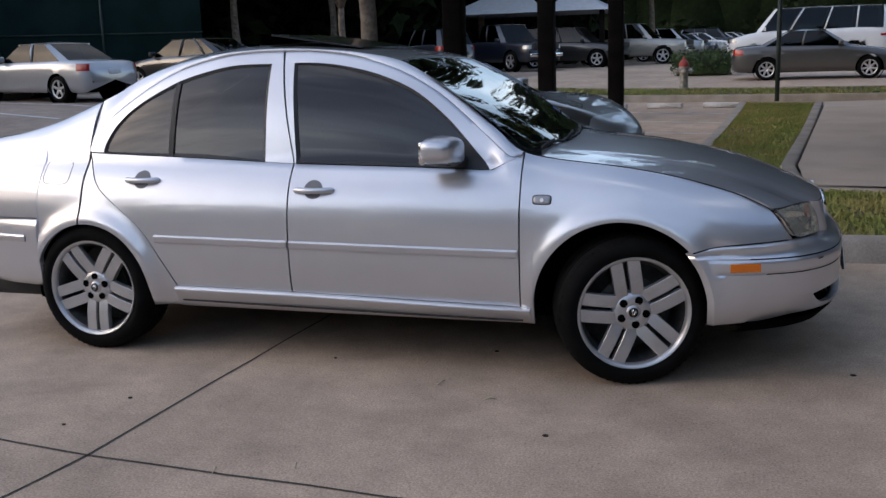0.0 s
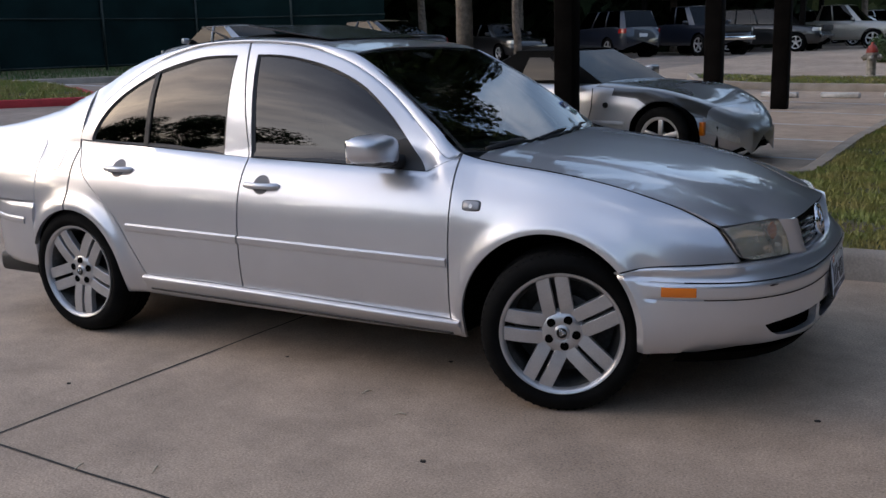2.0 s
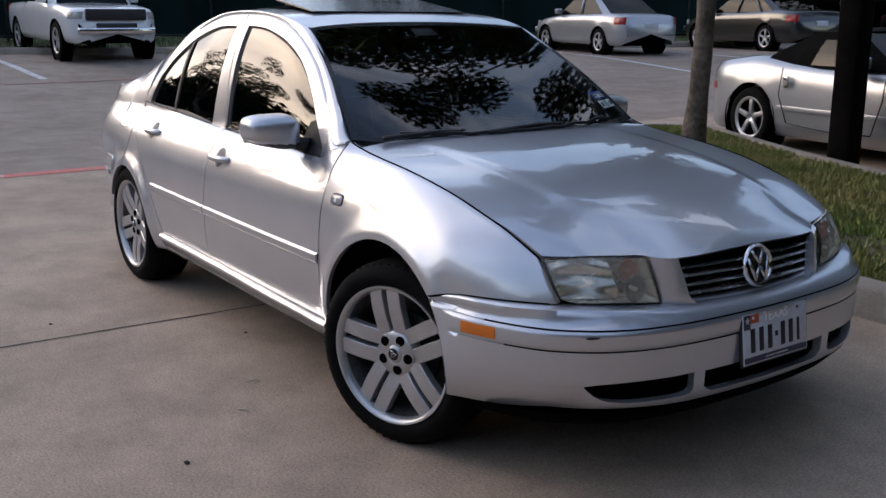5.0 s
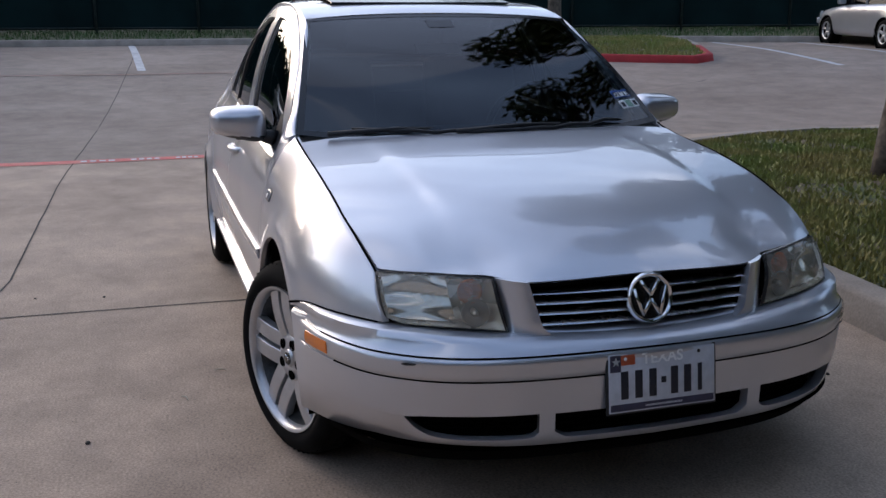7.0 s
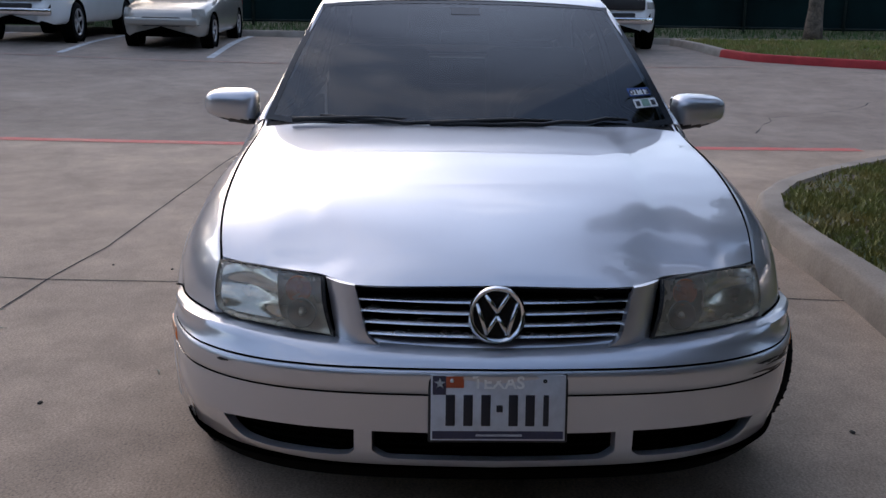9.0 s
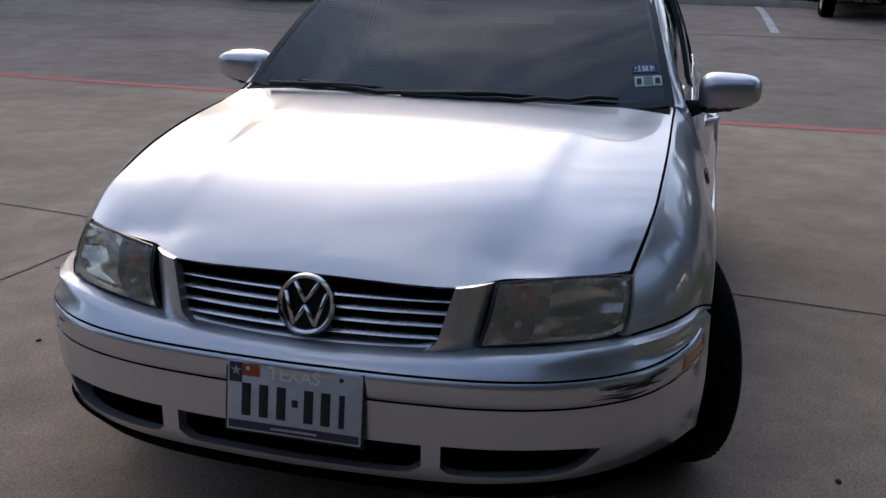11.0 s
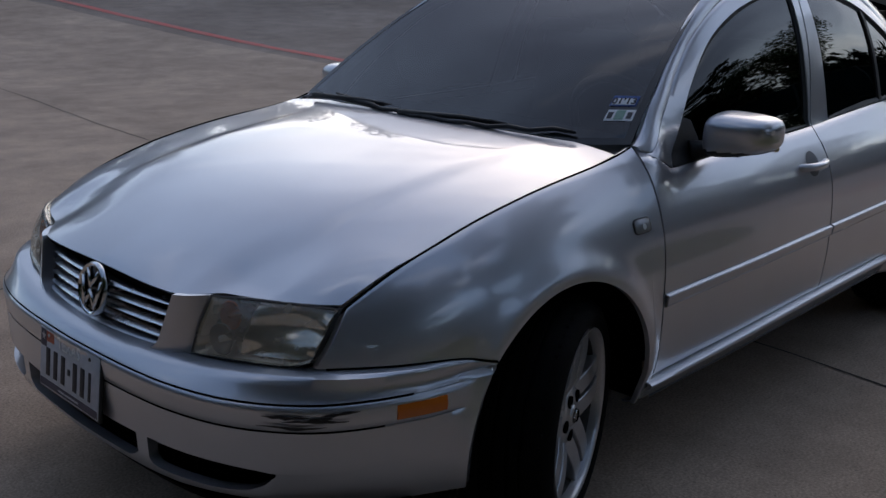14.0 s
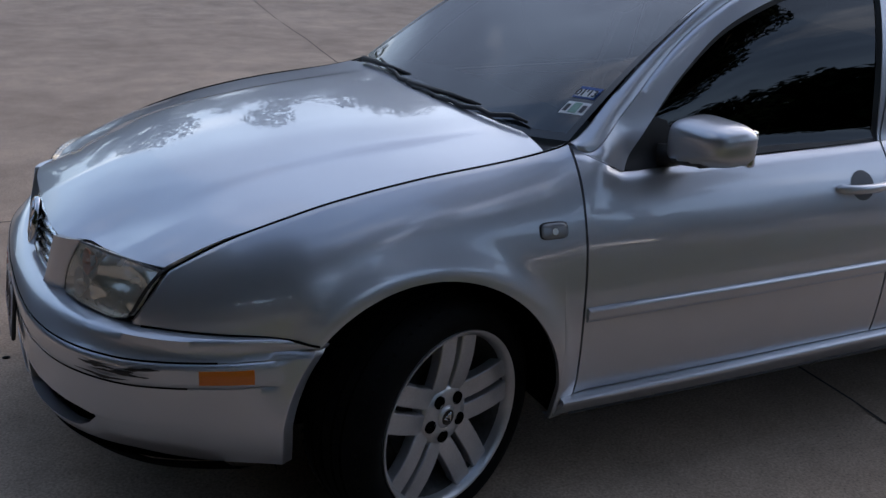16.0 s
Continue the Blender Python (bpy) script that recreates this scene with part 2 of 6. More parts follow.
def lathe(bm, profile, n=48, axis="y", m=None, closed=False):
    """Turns (distance from the axis, place along it) round an axis."""
    rings = []
    for k in range(n):
        a = 2 * math.pi * k / n
        c, s = math.cos(a), math.sin(a)
        ring = []
        for r, h in profile:
            p = {"y": (r * c, h, r * s), "z": (r * c, r * s, h), "x": (h, r * c, r * s)}[axis]
            ring.append(bm.verts.new(m @ Vector(p) if m is not None else p))
        rings.append(ring)
    last = len(profile) if closed else len(profile) - 1
    for k in range(n):
        a, b = rings[k], rings[(k + 1) % n]
        for j in range(last):
            jj = (j + 1) % len(profile)
            bm.faces.new((a[j], a[jj], b[jj], b[j]))
    bmesh.ops.remove_doubles(bm, verts=[v for r in rings for v in r], dist=1e-6)
    return rings


def tube(bm, path, radius, n=8, ends=True):
    """A round bar along points; the radius may change along it."""
    pts = [Vector(p) for p in path]
    rad = radius if isinstance(radius, (list, tuple)) else [radius] * len(pts)
    rings = []
    for i, p in enumerate(pts):
        d = (pts[min(i + 1, len(pts) - 1)] - pts[max(i - 1, 0)]).normalized()
        a = d.orthogonal().normalized() if i == 0 else (rings_side - d * rings_side.dot(d)).normalized()
        rings_side = a
        b = d.cross(a)
        rings.append([bm.verts.new(p + rad[i] * (math.cos(2 * math.pi * k / n) * a + math.sin(2 * math.pi * k / n) * b)) for k in range(n)])
    for r0, r1 in zip(rings, rings[1:]):
        for k in range(n):
            bm.faces.new((r0[k], r0[(k + 1) % n], r1[(k + 1) % n], r1[k]))
    if ends:
        bm.faces.new(rings[0][::-1])
        bm.faces.new(rings[-1])


def span(a, b, n):
    return [a + (b - a) * i / (n - 1) for i in range(n)]


def lerp(a, b, t):
    return tuple(p + (q - p) * t for p, q in zip(a, b))

# ---- ground ----
CONCRETE = material("lot_concrete", (0.47, 0.355, 0.262), 0.85, spread=0.30, size=0.45, grain=120, bump=0.55, colour2=(0.355, 0.265, 0.195))
# blotchy stains and dark aggregate specks
_n, _l = CONCRETE.node_tree.nodes, CONCRETE.node_tree.links
_b = _n["Principled BSDF"]
_co, _stain, _speck = _n.new("ShaderNodeTexCoord"), _n.new("ShaderNodeTexNoise"), _n.new("ShaderNodeTexVoronoi")
_stain.inputs["Scale"].default_value, _stain.inputs["Detail"].default_value, _stain.inputs["Roughness"].default_value = 2.6, 10, 0.72
_speck.inputs["Scale"].default_value = 42
_r1, _r2 = _n.new("ShaderNodeMapRange"), _n.new("ShaderNodeMapRange")
for _i, _v in enumerate((0.32, 0.66, 0.74, 1.15)):
    _r1.inputs[_i + 1].default_value = _v
for _i, _v in enumerate((0.05, 0.24, 0.70, 1.0)):
    _r2.inputs[_i + 1].default_value = _v
_tone = _n.new("ShaderNodeMath")
_tone.operation = "MULTIPLY"
_grime = _n.new("ShaderNodeMix")
_grime.data_type, _grime.blend_type = "RGBA", "MULTIPLY"
_grime.inputs[0].default_value = 1.0
_l.new(_co.outputs["Object"], _stain.inputs["Vector"])
_l.new(_co.outputs["Object"], _speck.inputs["Vector"])
_l.new(_stain.outputs[0], _r1.inputs[0])
_l.new(_speck.outputs["Distance"], _r2.inputs[0])
_l.new(_r1.outputs[0], _tone.inputs[0])
_l.new(_r2.outputs[0], _tone.inputs[1])
_l.new(_b.inputs["Base Color"].links[0].from_socket, _grime.inputs[6])
_l.new(_tone.outputs[0], _grime.inputs[7])
_l.new(_grime.outputs[2], _b.inputs["Base Color"])
# past the red line, shade is put into the colour of the greyer lane concrete
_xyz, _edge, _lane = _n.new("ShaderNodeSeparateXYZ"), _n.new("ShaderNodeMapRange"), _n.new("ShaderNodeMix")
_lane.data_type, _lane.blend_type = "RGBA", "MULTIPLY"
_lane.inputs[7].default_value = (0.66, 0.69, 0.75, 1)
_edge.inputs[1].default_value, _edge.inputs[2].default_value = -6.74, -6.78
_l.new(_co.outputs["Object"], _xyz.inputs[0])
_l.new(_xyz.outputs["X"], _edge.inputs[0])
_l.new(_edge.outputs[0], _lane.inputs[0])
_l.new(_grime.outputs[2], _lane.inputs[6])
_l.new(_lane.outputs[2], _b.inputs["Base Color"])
WALKWAY = material("walk_concrete", (0.46, 0.38, 0.31), 0.85, spread=0.08, size=1.2, grain=95, bump=0.3)
KERB_CONCRETE = material("kerb_concrete", (0.36, 0.31, 0.26), 0.9, spread=0.14, size=3, grain=80, bump=0.5)
JOINT = material("joint_filler", (0.05, 0.044, 0.038), 0.9, spread=0.2)
SOIL = material("soil", (0.13, 0.095, 0.06), 0.95, spread=0.3, size=3, grain=50, bump=0.6, colour2=(0.05, 0.075, 0.018))
GRASS_A = material("grass_blade", (0.155, 0.205, 0.036), 0.6, spread=0.25, size=1.6, grain=30, colour2=(0.30, 0.245, 0.080))
GRASS_B = material("lush_grass", (0.035, 0.095, 0.016), 0.6, spread=0.2, size=1.6, grain=30, colour2=(0.06, 0.11, 0.03))
RED_PAINT = material("red_paint", (0.62, 0.11, 0.095), 0.75, spread=0.2, size=5, grain=120, colour2=(0.52, 0.20, 0.16))
FADED_RED = material("faded_red", (0.46, 0.22, 0.18), 0.8, spread=0.3, size=5, grain=120, colour2=(0.40, 0.30, 0.24))
KERB_RED = material("kerb_red", (0.42, 0.022, 0.024), 0.7, spread=0.12, size=4)
WHITE_PAINT = material("white_paint", (0.62, 0.62, 0.62), 0.8, spread=0.15, size=6, grain=120)
LITTER = material("dark_spot", (0.03, 0.026, 0.022), 0.9, spread=0.2)
STRAW = material("straw", (0.55, 0.48, 0.36), 0.8, spread=0.2)
RISE = curve([(0, 0), (9, 0), (12, .08), (16, .31), (20, .55), (24, .61), (30, .63), (45, .69), (65, .90), (100, 1.2), (300, 1.3), (2600, 1.3)])


def ground_z(x, y):
    """The lot rises all round, but less along the drive towards +y."""
    a = math.degrees(math.atan2(x, y))
    w = min(max((a + 24) / 16, 0), 1) * min(max((100 - a) / 40, 0), 1)
    r = math.hypot(x, y)
    return RISE(r) * (1 - .45 * w * w * (3 - 2 * w) * min(max((34 - r) / 12, 0), 1))


radii = [0.01, 3, 6, 8, 9] + span(10, 30, 21) + [33, 37, 42, 50, 58, 65, 75, 90, 150, 300, 800, 2500]
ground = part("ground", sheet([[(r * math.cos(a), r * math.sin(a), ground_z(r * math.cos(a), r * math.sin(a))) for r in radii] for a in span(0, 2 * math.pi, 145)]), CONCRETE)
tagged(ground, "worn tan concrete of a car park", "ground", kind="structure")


def ribbon(name, pts, wide, mat, lift, label, cat, kind="structure", parent=None, wander=0.0):
    """A flat strip along points, draped on the ground."""
    out = []
    for a, b in zip(pts, pts[1:]):
        n = max(2, int(math.dist(a, b) / .25))
        out += [lerp(a, b, t) for t in span(0, 1, n + 1)[:-1]]
    out.append(pts[-1])
    rows = []
    for i, p in enumerate(out):
        a, b = out[max(i - 1, 0)], out[min(i + 1, len(out) - 1)]
        d = Vector((b[0] - a[0], b[1] - a[1])).normalized()
        j = wander * noise.noise(Vector((p[0] * 3, p[1] * 3, 5)))
        w = wide * (1 + .5 * wander * 40 * noise.noise(Vector((p[0] * 9, p[1] * 9, 2))))
        rows.append([(p[0] - d.y * (k * w / 2 + j), p[1] + d.x * (k * w / 2 + j), ground_z(*p) + lift) for k in (-1, 1)])
    ob = part(name, sheet(rows), mat, parent)
    return tagged(ob, label, cat, kind=kind) if label else ob


# slab joints, from one pour to the next
for k, pts in enumerate(([(-1.715, -1.985), (-1.69, -1.2), (-1.66, -.5), (-1.60, .7), (-1.45, 1.86)],
                         [(8, -2.06), (.88, -2.02), (-.57, -2.05), (-1.715, -1.985), (-2.4, -1.90), (-5.75, -1.83), (-11.6, -1.50), (-20.9, -.95)],
                         [(-2.15, -5.97), (-2.35, -7.6), (-2.74, -11.88), (-3.1, -20)],
                         [(-2.15, -5.97), (-2.02, -4.2), (-1.84, -2.8), (-1.715, -1.985)],
                         [(3.6, -9), (3.7, 1.6)])):
    ribbon("slab_joint", pts, .011, JOINT, .0025, "thin dark joint between concrete slabs", "joint", wander=.010)
ribbon("crack", [(-8.0, 3.6), (-9.4, 4.3), (-10.4, 5.9), (-10.9, 6.2), (-11.8, 8.2)], .012, JOINT, .003, "thin wandering crack in the concrete", "crack", wander=.09)
# fire lane
ribbon("fire_lane_line", [(-6.65, -1.9), (-6.72, 4.25)], .21, RED_PAINT, .004, "worn red fire lane line", "road marking")
ribbon("fire_lane_line", [(-7.6, -40), (-7.15, -9), (-6.8, -4.2), (-6.65, -1.9)], .21, RED_PAINT, .004, "worn red fire lane line", "road marking")
ribbon("fire_lane_line", [(-15.4, -25), (-15.4, 6.0)], .14, FADED_RED, .004, "faded red fire lane line", "road marking")
for k, (y0, ln) in enumerate(((-1.72, .33), (-1.27, .28), (-.86, .22))):
    for j in range(4):
        bm = bmesh.new()
        w = ln / 4
        box(bm, -6.70, -6.62, y0 + j * w, y0 + (j + .68) * w, .0055, .0065)
        tagged(part("lane_lettering", bm, WHITE_PAINT), "faded white lettering bar on the red line", "road marking", kind="structure")
# stall lines
for pts in [[(-15.9, y), (-22.6, y - .15)] for y in (-9.7, -6.9, -4.1, -1.0, 1.95)] + [[(-12.4, 11.4), (-18.95, 12.6)], [(-10.4, 12.9), (-17.5, 14.3)], [(-8.6, 15.0), (-15.5, 16.8)], [(-7.0, 17.2), (-13.2, 19.2)]]:
    ribbon("stall_line", pts, .15, WHITE_PAINT, .005, "white painted parking stall line", "road marking")
for y0 in (7.35, 9.35, 11.2, 13.0, 14.6):
    ribbon("stall_line", [(.0, y0 - .15), (-5.2, y0 + .85)], .10, WHITE_PAINT, .005, "white painted parking stall line", "road marking")


# ---- kerbed grass ----
def kerbed(name, outline, mat, grass, blades, label, red=(), height=.15, seed=1, tall=(.03, .06)):
    """A kerb that runs round an outline, with soil and blades of grass inside it."""
    pts = []
    n = len(outline)
    for i in range(n):
        a, b = outline[i], outline[(i + 1) % n]
        k = max(1, int(math.dist(a, b) / .35))
        pts += [lerp(a, b, t) for t in span(0, 1, k + 1)[:-1]]
    area = sum(a[0] * b[1] - b[0] * a[1] for a, b in zip(pts, pts[1:] + pts[:1]))
    sgn = 1 if area > 0 else -1
    rows, reds = [], []
    m = len(pts)
    for i in range(m + 1):
        p, a, b = pts[i % m], pts[(i - 1) % m], pts[(i + 1) % m]
        d = Vector((b[0] - a[0], b[1] - a[1])).normalized()
        nrm = Vector((-d.y, d.x)) * sgn
        z = ground_z(*p)
        rows.append([(p[0] + nrm.x * o, p[1] + nrm.y * o, z + h) for o, h in ((-.03, -.05), (-.02, .02), (0, height - .025), (.012, height - .006), (.035, height), (.145, height), (.155, height - .03))])
        reds.append(any(x0 < p[0] < x1 and y0 < p[1] < y1 for x0, x1, y0, y1 in red))
    bm = sheet(rows)
    if any(reds):
        for f in bm.faces:
            c = f.calc_center_median()
            f.material_index = int(any(x0 < c.x < x1 and y0 < c.y < y1 for x0, x1, y0, y1 in red))
    kerb = part(name + "_kerb", bm, [KERB_CONCRETE, KERB_RED])
    tagged(kerb, "rounded concrete kerb" + (" painted red" if any(reds) else ""), "kerb", kind="structure")
    from_in = [r[6] for r in rows[:-1]]
    bm = bmesh.new()
    bm.faces.new([bm.verts.new((x, y, z + .002)) for x, y, z in from_in])
    bmesh.ops.triangulate(bm, faces=bm.faces)
    soil = part(name + "_soil", bm, SOIL)
    tagged(soil, "patchy soil under the lawn", "soil", kind="structure")
    rnd = random.Random(seed)
    xs, ys = [p[0] for p in from_in], [p[1] for p in from_in]
    poly = [(p[0], p[1]) for p in from_in]

    def inside(x, y):
        c = False
        for (x0, y0), (x1, y1) in zip(poly, poly[1:] + poly[:1]):
            if (y0 > y) != (y1 > y) and x < (x1 - x0) * (y - y0) / (y1 - y0) + x0:
                c = not c
        return c
    vs, fs, tries = [], [], 0
    while len(fs) < blades and tries < blades * 6:
        tries += 1
        x, y = rnd.uniform(min(xs), max(xs)), rnd.uniform(min(ys), max(ys))
        if not inside(x, y):
            continue
        if noise.noise(Vector((x * 1.3, y * 1.3, 3))) < -.28 and rnd.random() < .7:
            continue
        z = ground_z(x, y) + height - .035
        a, h, w = rnd.uniform(0, 6.28), rnd.uniform(*tall), rnd.uniform(.004, .009) * (3 if blades < 9000 else 1.6)
        lx, ly = math.cos(a) * w, math.sin(a) * w
        bx, by = rnd.uniform(-.03, .03), rnd.uniform(-.03, .03)
        k = len(vs)
        vs += [(x - lx, y - ly, z), (x + lx, y + ly, z), (x + bx, y + by, z + h)]
        fs.append((k, k + 1, k + 2))
    me = bpy.data.meshes.new(name + "_grass")
    me.from_pydata(vs, [], fs)
    me.materials.append(grass)
    ob = new(name + "_grass", me)
    tagged(ob, label, "grass", kind="stuff")
    return kerb


island = [(1.9, 1.80), (.5, 1.72), (-.2, 1.75), (-1.45, 1.87), (-2.3, 1.90), (-3.0, 1.96), (-3.5, 2.12), (-4.0, 2.42), (-4.6, 2.94), (-5.4, 3.86), (-5.75, 4.8), (-5.85, 5.7), (-5.6, 6.5), (-5.0, 6.85),
          (-3.0, 5.75), (-1.8, 5.2), (-.8, 4.95), (-.15, 5.3), (-.12, 8.5), (.25, 15.3), (1.75, 15.0), (.93, 5.83), (.98, 4.26), (1.9, 4.05)]
kerbed("island", island, KERB_CONCRETE, GRASS_A, 68000, "short patchy green lawn with dry spots", seed=3)
bm = bmesh.new()
bm.faces.new([bm.verts.new((x, y, ground_z(x, y) + .145)) for x, y in ((.96, 4.30), (5.5, 3.9), (5.5, 15.2), (1.80, 15.0), (1.35, 10.4), (.95, 5.83))])
tagged(part("pavement", bm, WALKWAY), "pale concrete footpath", "footpath", kind="structure")
bm = bmesh.new()
bm.faces.new([bm.verts.new(p) for p in ((1.9, 1.78, .12), (5.5, 1.72, .12), (5.5, 3.85, .12), (1.9, 4.02, .12))])
tagged(part("lawn", bm, SOIL), "soil edge of the lawn beside the footpath", "soil", kind="structure")
kerbed("strip", [(-4.4, 17.3), (5, 16.4), (9, 16.6), (9, 19.2), (3.0, 18.6), (-3.9, 19.6), (-4.9, 18.6)], KERB_CONCRETE, GRASS_A, 8000, "dry mown grass strip by the drive", seed=5)
kerbed("verge", [(-21.4, -40), (-21.3, 2.6), (-20.3, 4.4), (-19.6, 10.6), (-17.3, 15.0), (-16.3, 19.0), (-15.0, 24.0), (-19.0, 26.5), (-31, 23), (-31, -40)], KERB_CONCRETE, GRASS_B, 26000, "dark green lawn along the fence", seed=7, tall=(.06, .14))
kerbed("red_island", [(-19.9, 5.6), (-18.3, 5.75), (-17.0, 5.9), (-16.2, 6.3), (-15.2, 7.5), (-13.95, 9.3), (-14.2, 9.8), (-17.4, 11.2), (-19.6, 11.6)], KERB_CONCRETE, GRASS_A, 8500, "dry lawn on a kerbed island", red=((-17.2, -13.5, 5, 10.4),), seed=9, tall=(.05, .1))
# small litter on the slab
for x, y, r in ((-.182, -1.45, .014), (-1.925, -1.43, .012), (.92, -.53, .014), (.03, 1.24, .014), (-2.0, -1.75, .010), (-1.3, -.75, .010), (-.6, -.5, .012)):
    bm = bmesh.new()
    bmesh.ops.create_icosphere(bm, subdivisions=1, radius=r, matrix=Matrix.Translation((x, y, .003)) @ Matrix.Diagonal((1, .7, .35, 1)))
    tagged(part("gum_spot", bm, LITTER), "small flat dark spot on the concrete", "litter", group="litter")
for x, y, a in ((-.47, -1.13, .4), (-.72, -.98, 1.2), (-.95, -1.9, 2.0), (.6, -2.3, .9), (-1.2, -2.0, 1.8)):
    bm = bmesh.new()
    tube(bm, [(x - .028 * math.cos(a), y - .028 * math.sin(a), .004), (x, y + .006, .010), (x + .028 * math.cos(a), y + .028 * math.sin(a), .004)], [.0015, .0035, .001], 5)
    tagged(part("dry_leaf", bm, STRAW), "small dry curled leaf on the concrete", "leaf", group="litter")

# ---- the silver saloon car: front axle at x = 0, nose towards +x ----
car = thing("sedan", None, "silver four-door saloon car with scuffed front bumper and hazy headlights", "car")
BASE = curve([(.20, .775), (.24, .805), (.30, .828), (.36, .842), (.50, .852), (.60, .850), (.70, .840), (.76, .824), (.82, .797),
              (.86, .769), (.885, .749), (.905, .733)])
PLANF = curve([(-3.46, .55), (-3.38, .78), (-3.2, .915), (-3.0, .955), (-2.6, .985), (-2.0, 1.0), (-1.0, 1.0), (-.4, .99), (0, .985), (.28, .975),
               (.40, .945), (.50, .905), (.58, .855), (.66, .785), (.70, .74)])
TOP_Y = curve([(-3.45, .50), (-3.3, .60), (-3.0, .62), (-2.82, .60), (-2.64, .585), (-2.465, .565), (-2.3, .55), (-2.1, .54), (-1.9, .537), (-1.6, .538), (-1.3, .54),
               (-1.1, .546), (-1.0, .553), (-.9, .568), (-.724, .605), (-.55, .665), (-.41, .703), (-.32, .702), (0, .705), (.3, .70), (.45, .687), (.577, .665), (.66, .645)])
TOP_Z = curve([(-3.45, .97), (-3.2, 1.0), (-3.0, 1.03), (-2.82, 1.075), (-2.64, 1.14), (-2.465, 1.212), (-2.33, 1.28), (-2.165, 1.335), (-2.0, 1.370), (-1.85, 1.392),
               (-1.6, 1.402), (-1.3, 1.386), (-1.1, 1.358), (-1.0, 1.332), (-.9, 1.285), (-.724, 1.173), (-.55, 1.045), (-.41, .944), (-.32, .922), (0, .882),
               (.2, .846), (.35, .806), (.45, .772), (.577, .708), (.66, .66)])
BREAK = curve([(-.56, .905), (-.30, .70), (0, .70), (.3, .64), (.6, .54)])
ARCHES = ((0.01, .315, .362, .018, .045), (-2.502, .300, .318, .028, .052))


def half_width(x, z):
    """The body's half width at a station and height, with the swell round the wheel openings."""
    zb = BREAK(x)
    if z <= zb:
        y = BASE(z) * PLANF(x)
    else:
        y0, s = BASE(zb) * PLANF(x), (z - zb) / max(TOP_Z(x) - zb, .02)
        full = min(max((x + .42) / .35, 0), 1)
        y = y0 + (TOP_Y(x) - y0) * ((.55 - .22 * full) * s + (.45 + .22 * full) * s ** (3 - .4 * full))
    for ax, az_, r, swell, wide in ARCHES:
        d = math.hypot(x - ax, z - az_)
        y += swell * math.exp(-(((d - r - .012) / wide) ** 2))
    return y


def arch(x, k):
    ax, az_, r = ARCHES[k][:3]
    return az_ + math.sqrt(max(r * r - (x - ax) ** 2, 0))


BELT = curve([(-.412, .933), (-.425, .9262), (-.4865, .8985), (-.548, .871), (-.60, .872), (-.94, .882), (-1.44, .893), (-1.58, .899), (-2.1, .922), (-2.46, .936), (-2.54, .94)])
REAR_CUT = curve([(.332, -2.042), (.45, -2.108), (.608, -2.218), (.711, -2.35), (.789, -2.452), (.85, -2.495), (.90, -2.525), (.94, -2.54)])
REAR_CUT_X = curve([(-2.042, .332), (-2.108, .45), (-2.218, .608), (-2.35, .711), (-2.452, .789), (-2.495, .85), (-2.525, .90), (-2.54, .94)])
DOOR_FOOT = curve([(-2.05, .337), (-1.46, .331), (-.41, .306)])
BUMPER_LINE = curve([(.28, .556), (.35, .574), (.45, .584), (.66, .590)])
FRONT_I = [(-.548, .872), (-.575, .902), (-.66, .995), (-.76, 1.092), (-.91, 1.202), (-1.08, 1.274), (-1.25, 1.315), (-1.38, 1.332), (-1.50, 1.336)]
FRONT_O = [(-.425, .927), (-.475, .932), (-.60, 1.03), (-.70, 1.112), (-.83, 1.205), (-1.0, 1.292), (-1.2, 1.352), (-1.40, 1.379), (-1.556, 1.385)]
REAR_I = [(-1.612, 1.334), (-1.75, 1.334), (-1.86, 1.324), (-2.03, 1.286), (-2.15, 1.240), (-2.30, 1.160), (-2.40, 1.075), (-2.455, .990), (-2.468, .942)]
REAR_O = [(-1.566, 1.385), (-1.72, 1.384), (-1.88, 1.370), (-2.06, 1.328), (-2.20, 1.270), (-2.37, 1.165), (-2.48, 1.070), (-2.54, .980), (-2.545, .945)]


def dense(pts, n=6):
    """A smoother polyline: Catmull-Rom between the given corners."""
    out = []
    for i in range(len(pts) - 1):
        p0, p1, p2, p3 = (np.array(pts[min(max(k, 0), len(pts) - 1)], float) for k in (i - 1, i, i + 1, i + 2))
        for t in span(0, 1, n + 1)[:-1]:
            out.append(tuple(.5 * ((2 * p1) + (p2 - p0) * t + (2 * p0 - 5 * p1 + 4 * p2 - p3) * t * t + (3 * p1 - p0 - 3 * p2 + p3) * t**3)))
    return out + [tuple(pts[-1])]


def side(s, x, z, off=0.0):
    return (x, s * (half_width(x, z) + off), z)


def columns(s, xs, lo, hi, n, off=0.0):
    return [[side(s, x, lo(x) + (hi(x) - lo(x)) * v, off) for v in span(0, 1, n)] for x in xs]


def ring(s, inner, outer, n=5, off_in=0.0, off_out=0.0):
    return [[side(s, *lerp(i, o, v), off_in + (off_out - off_in) * v) for v in span(0, 1, n)] for i, o in zip(inner, outer)]


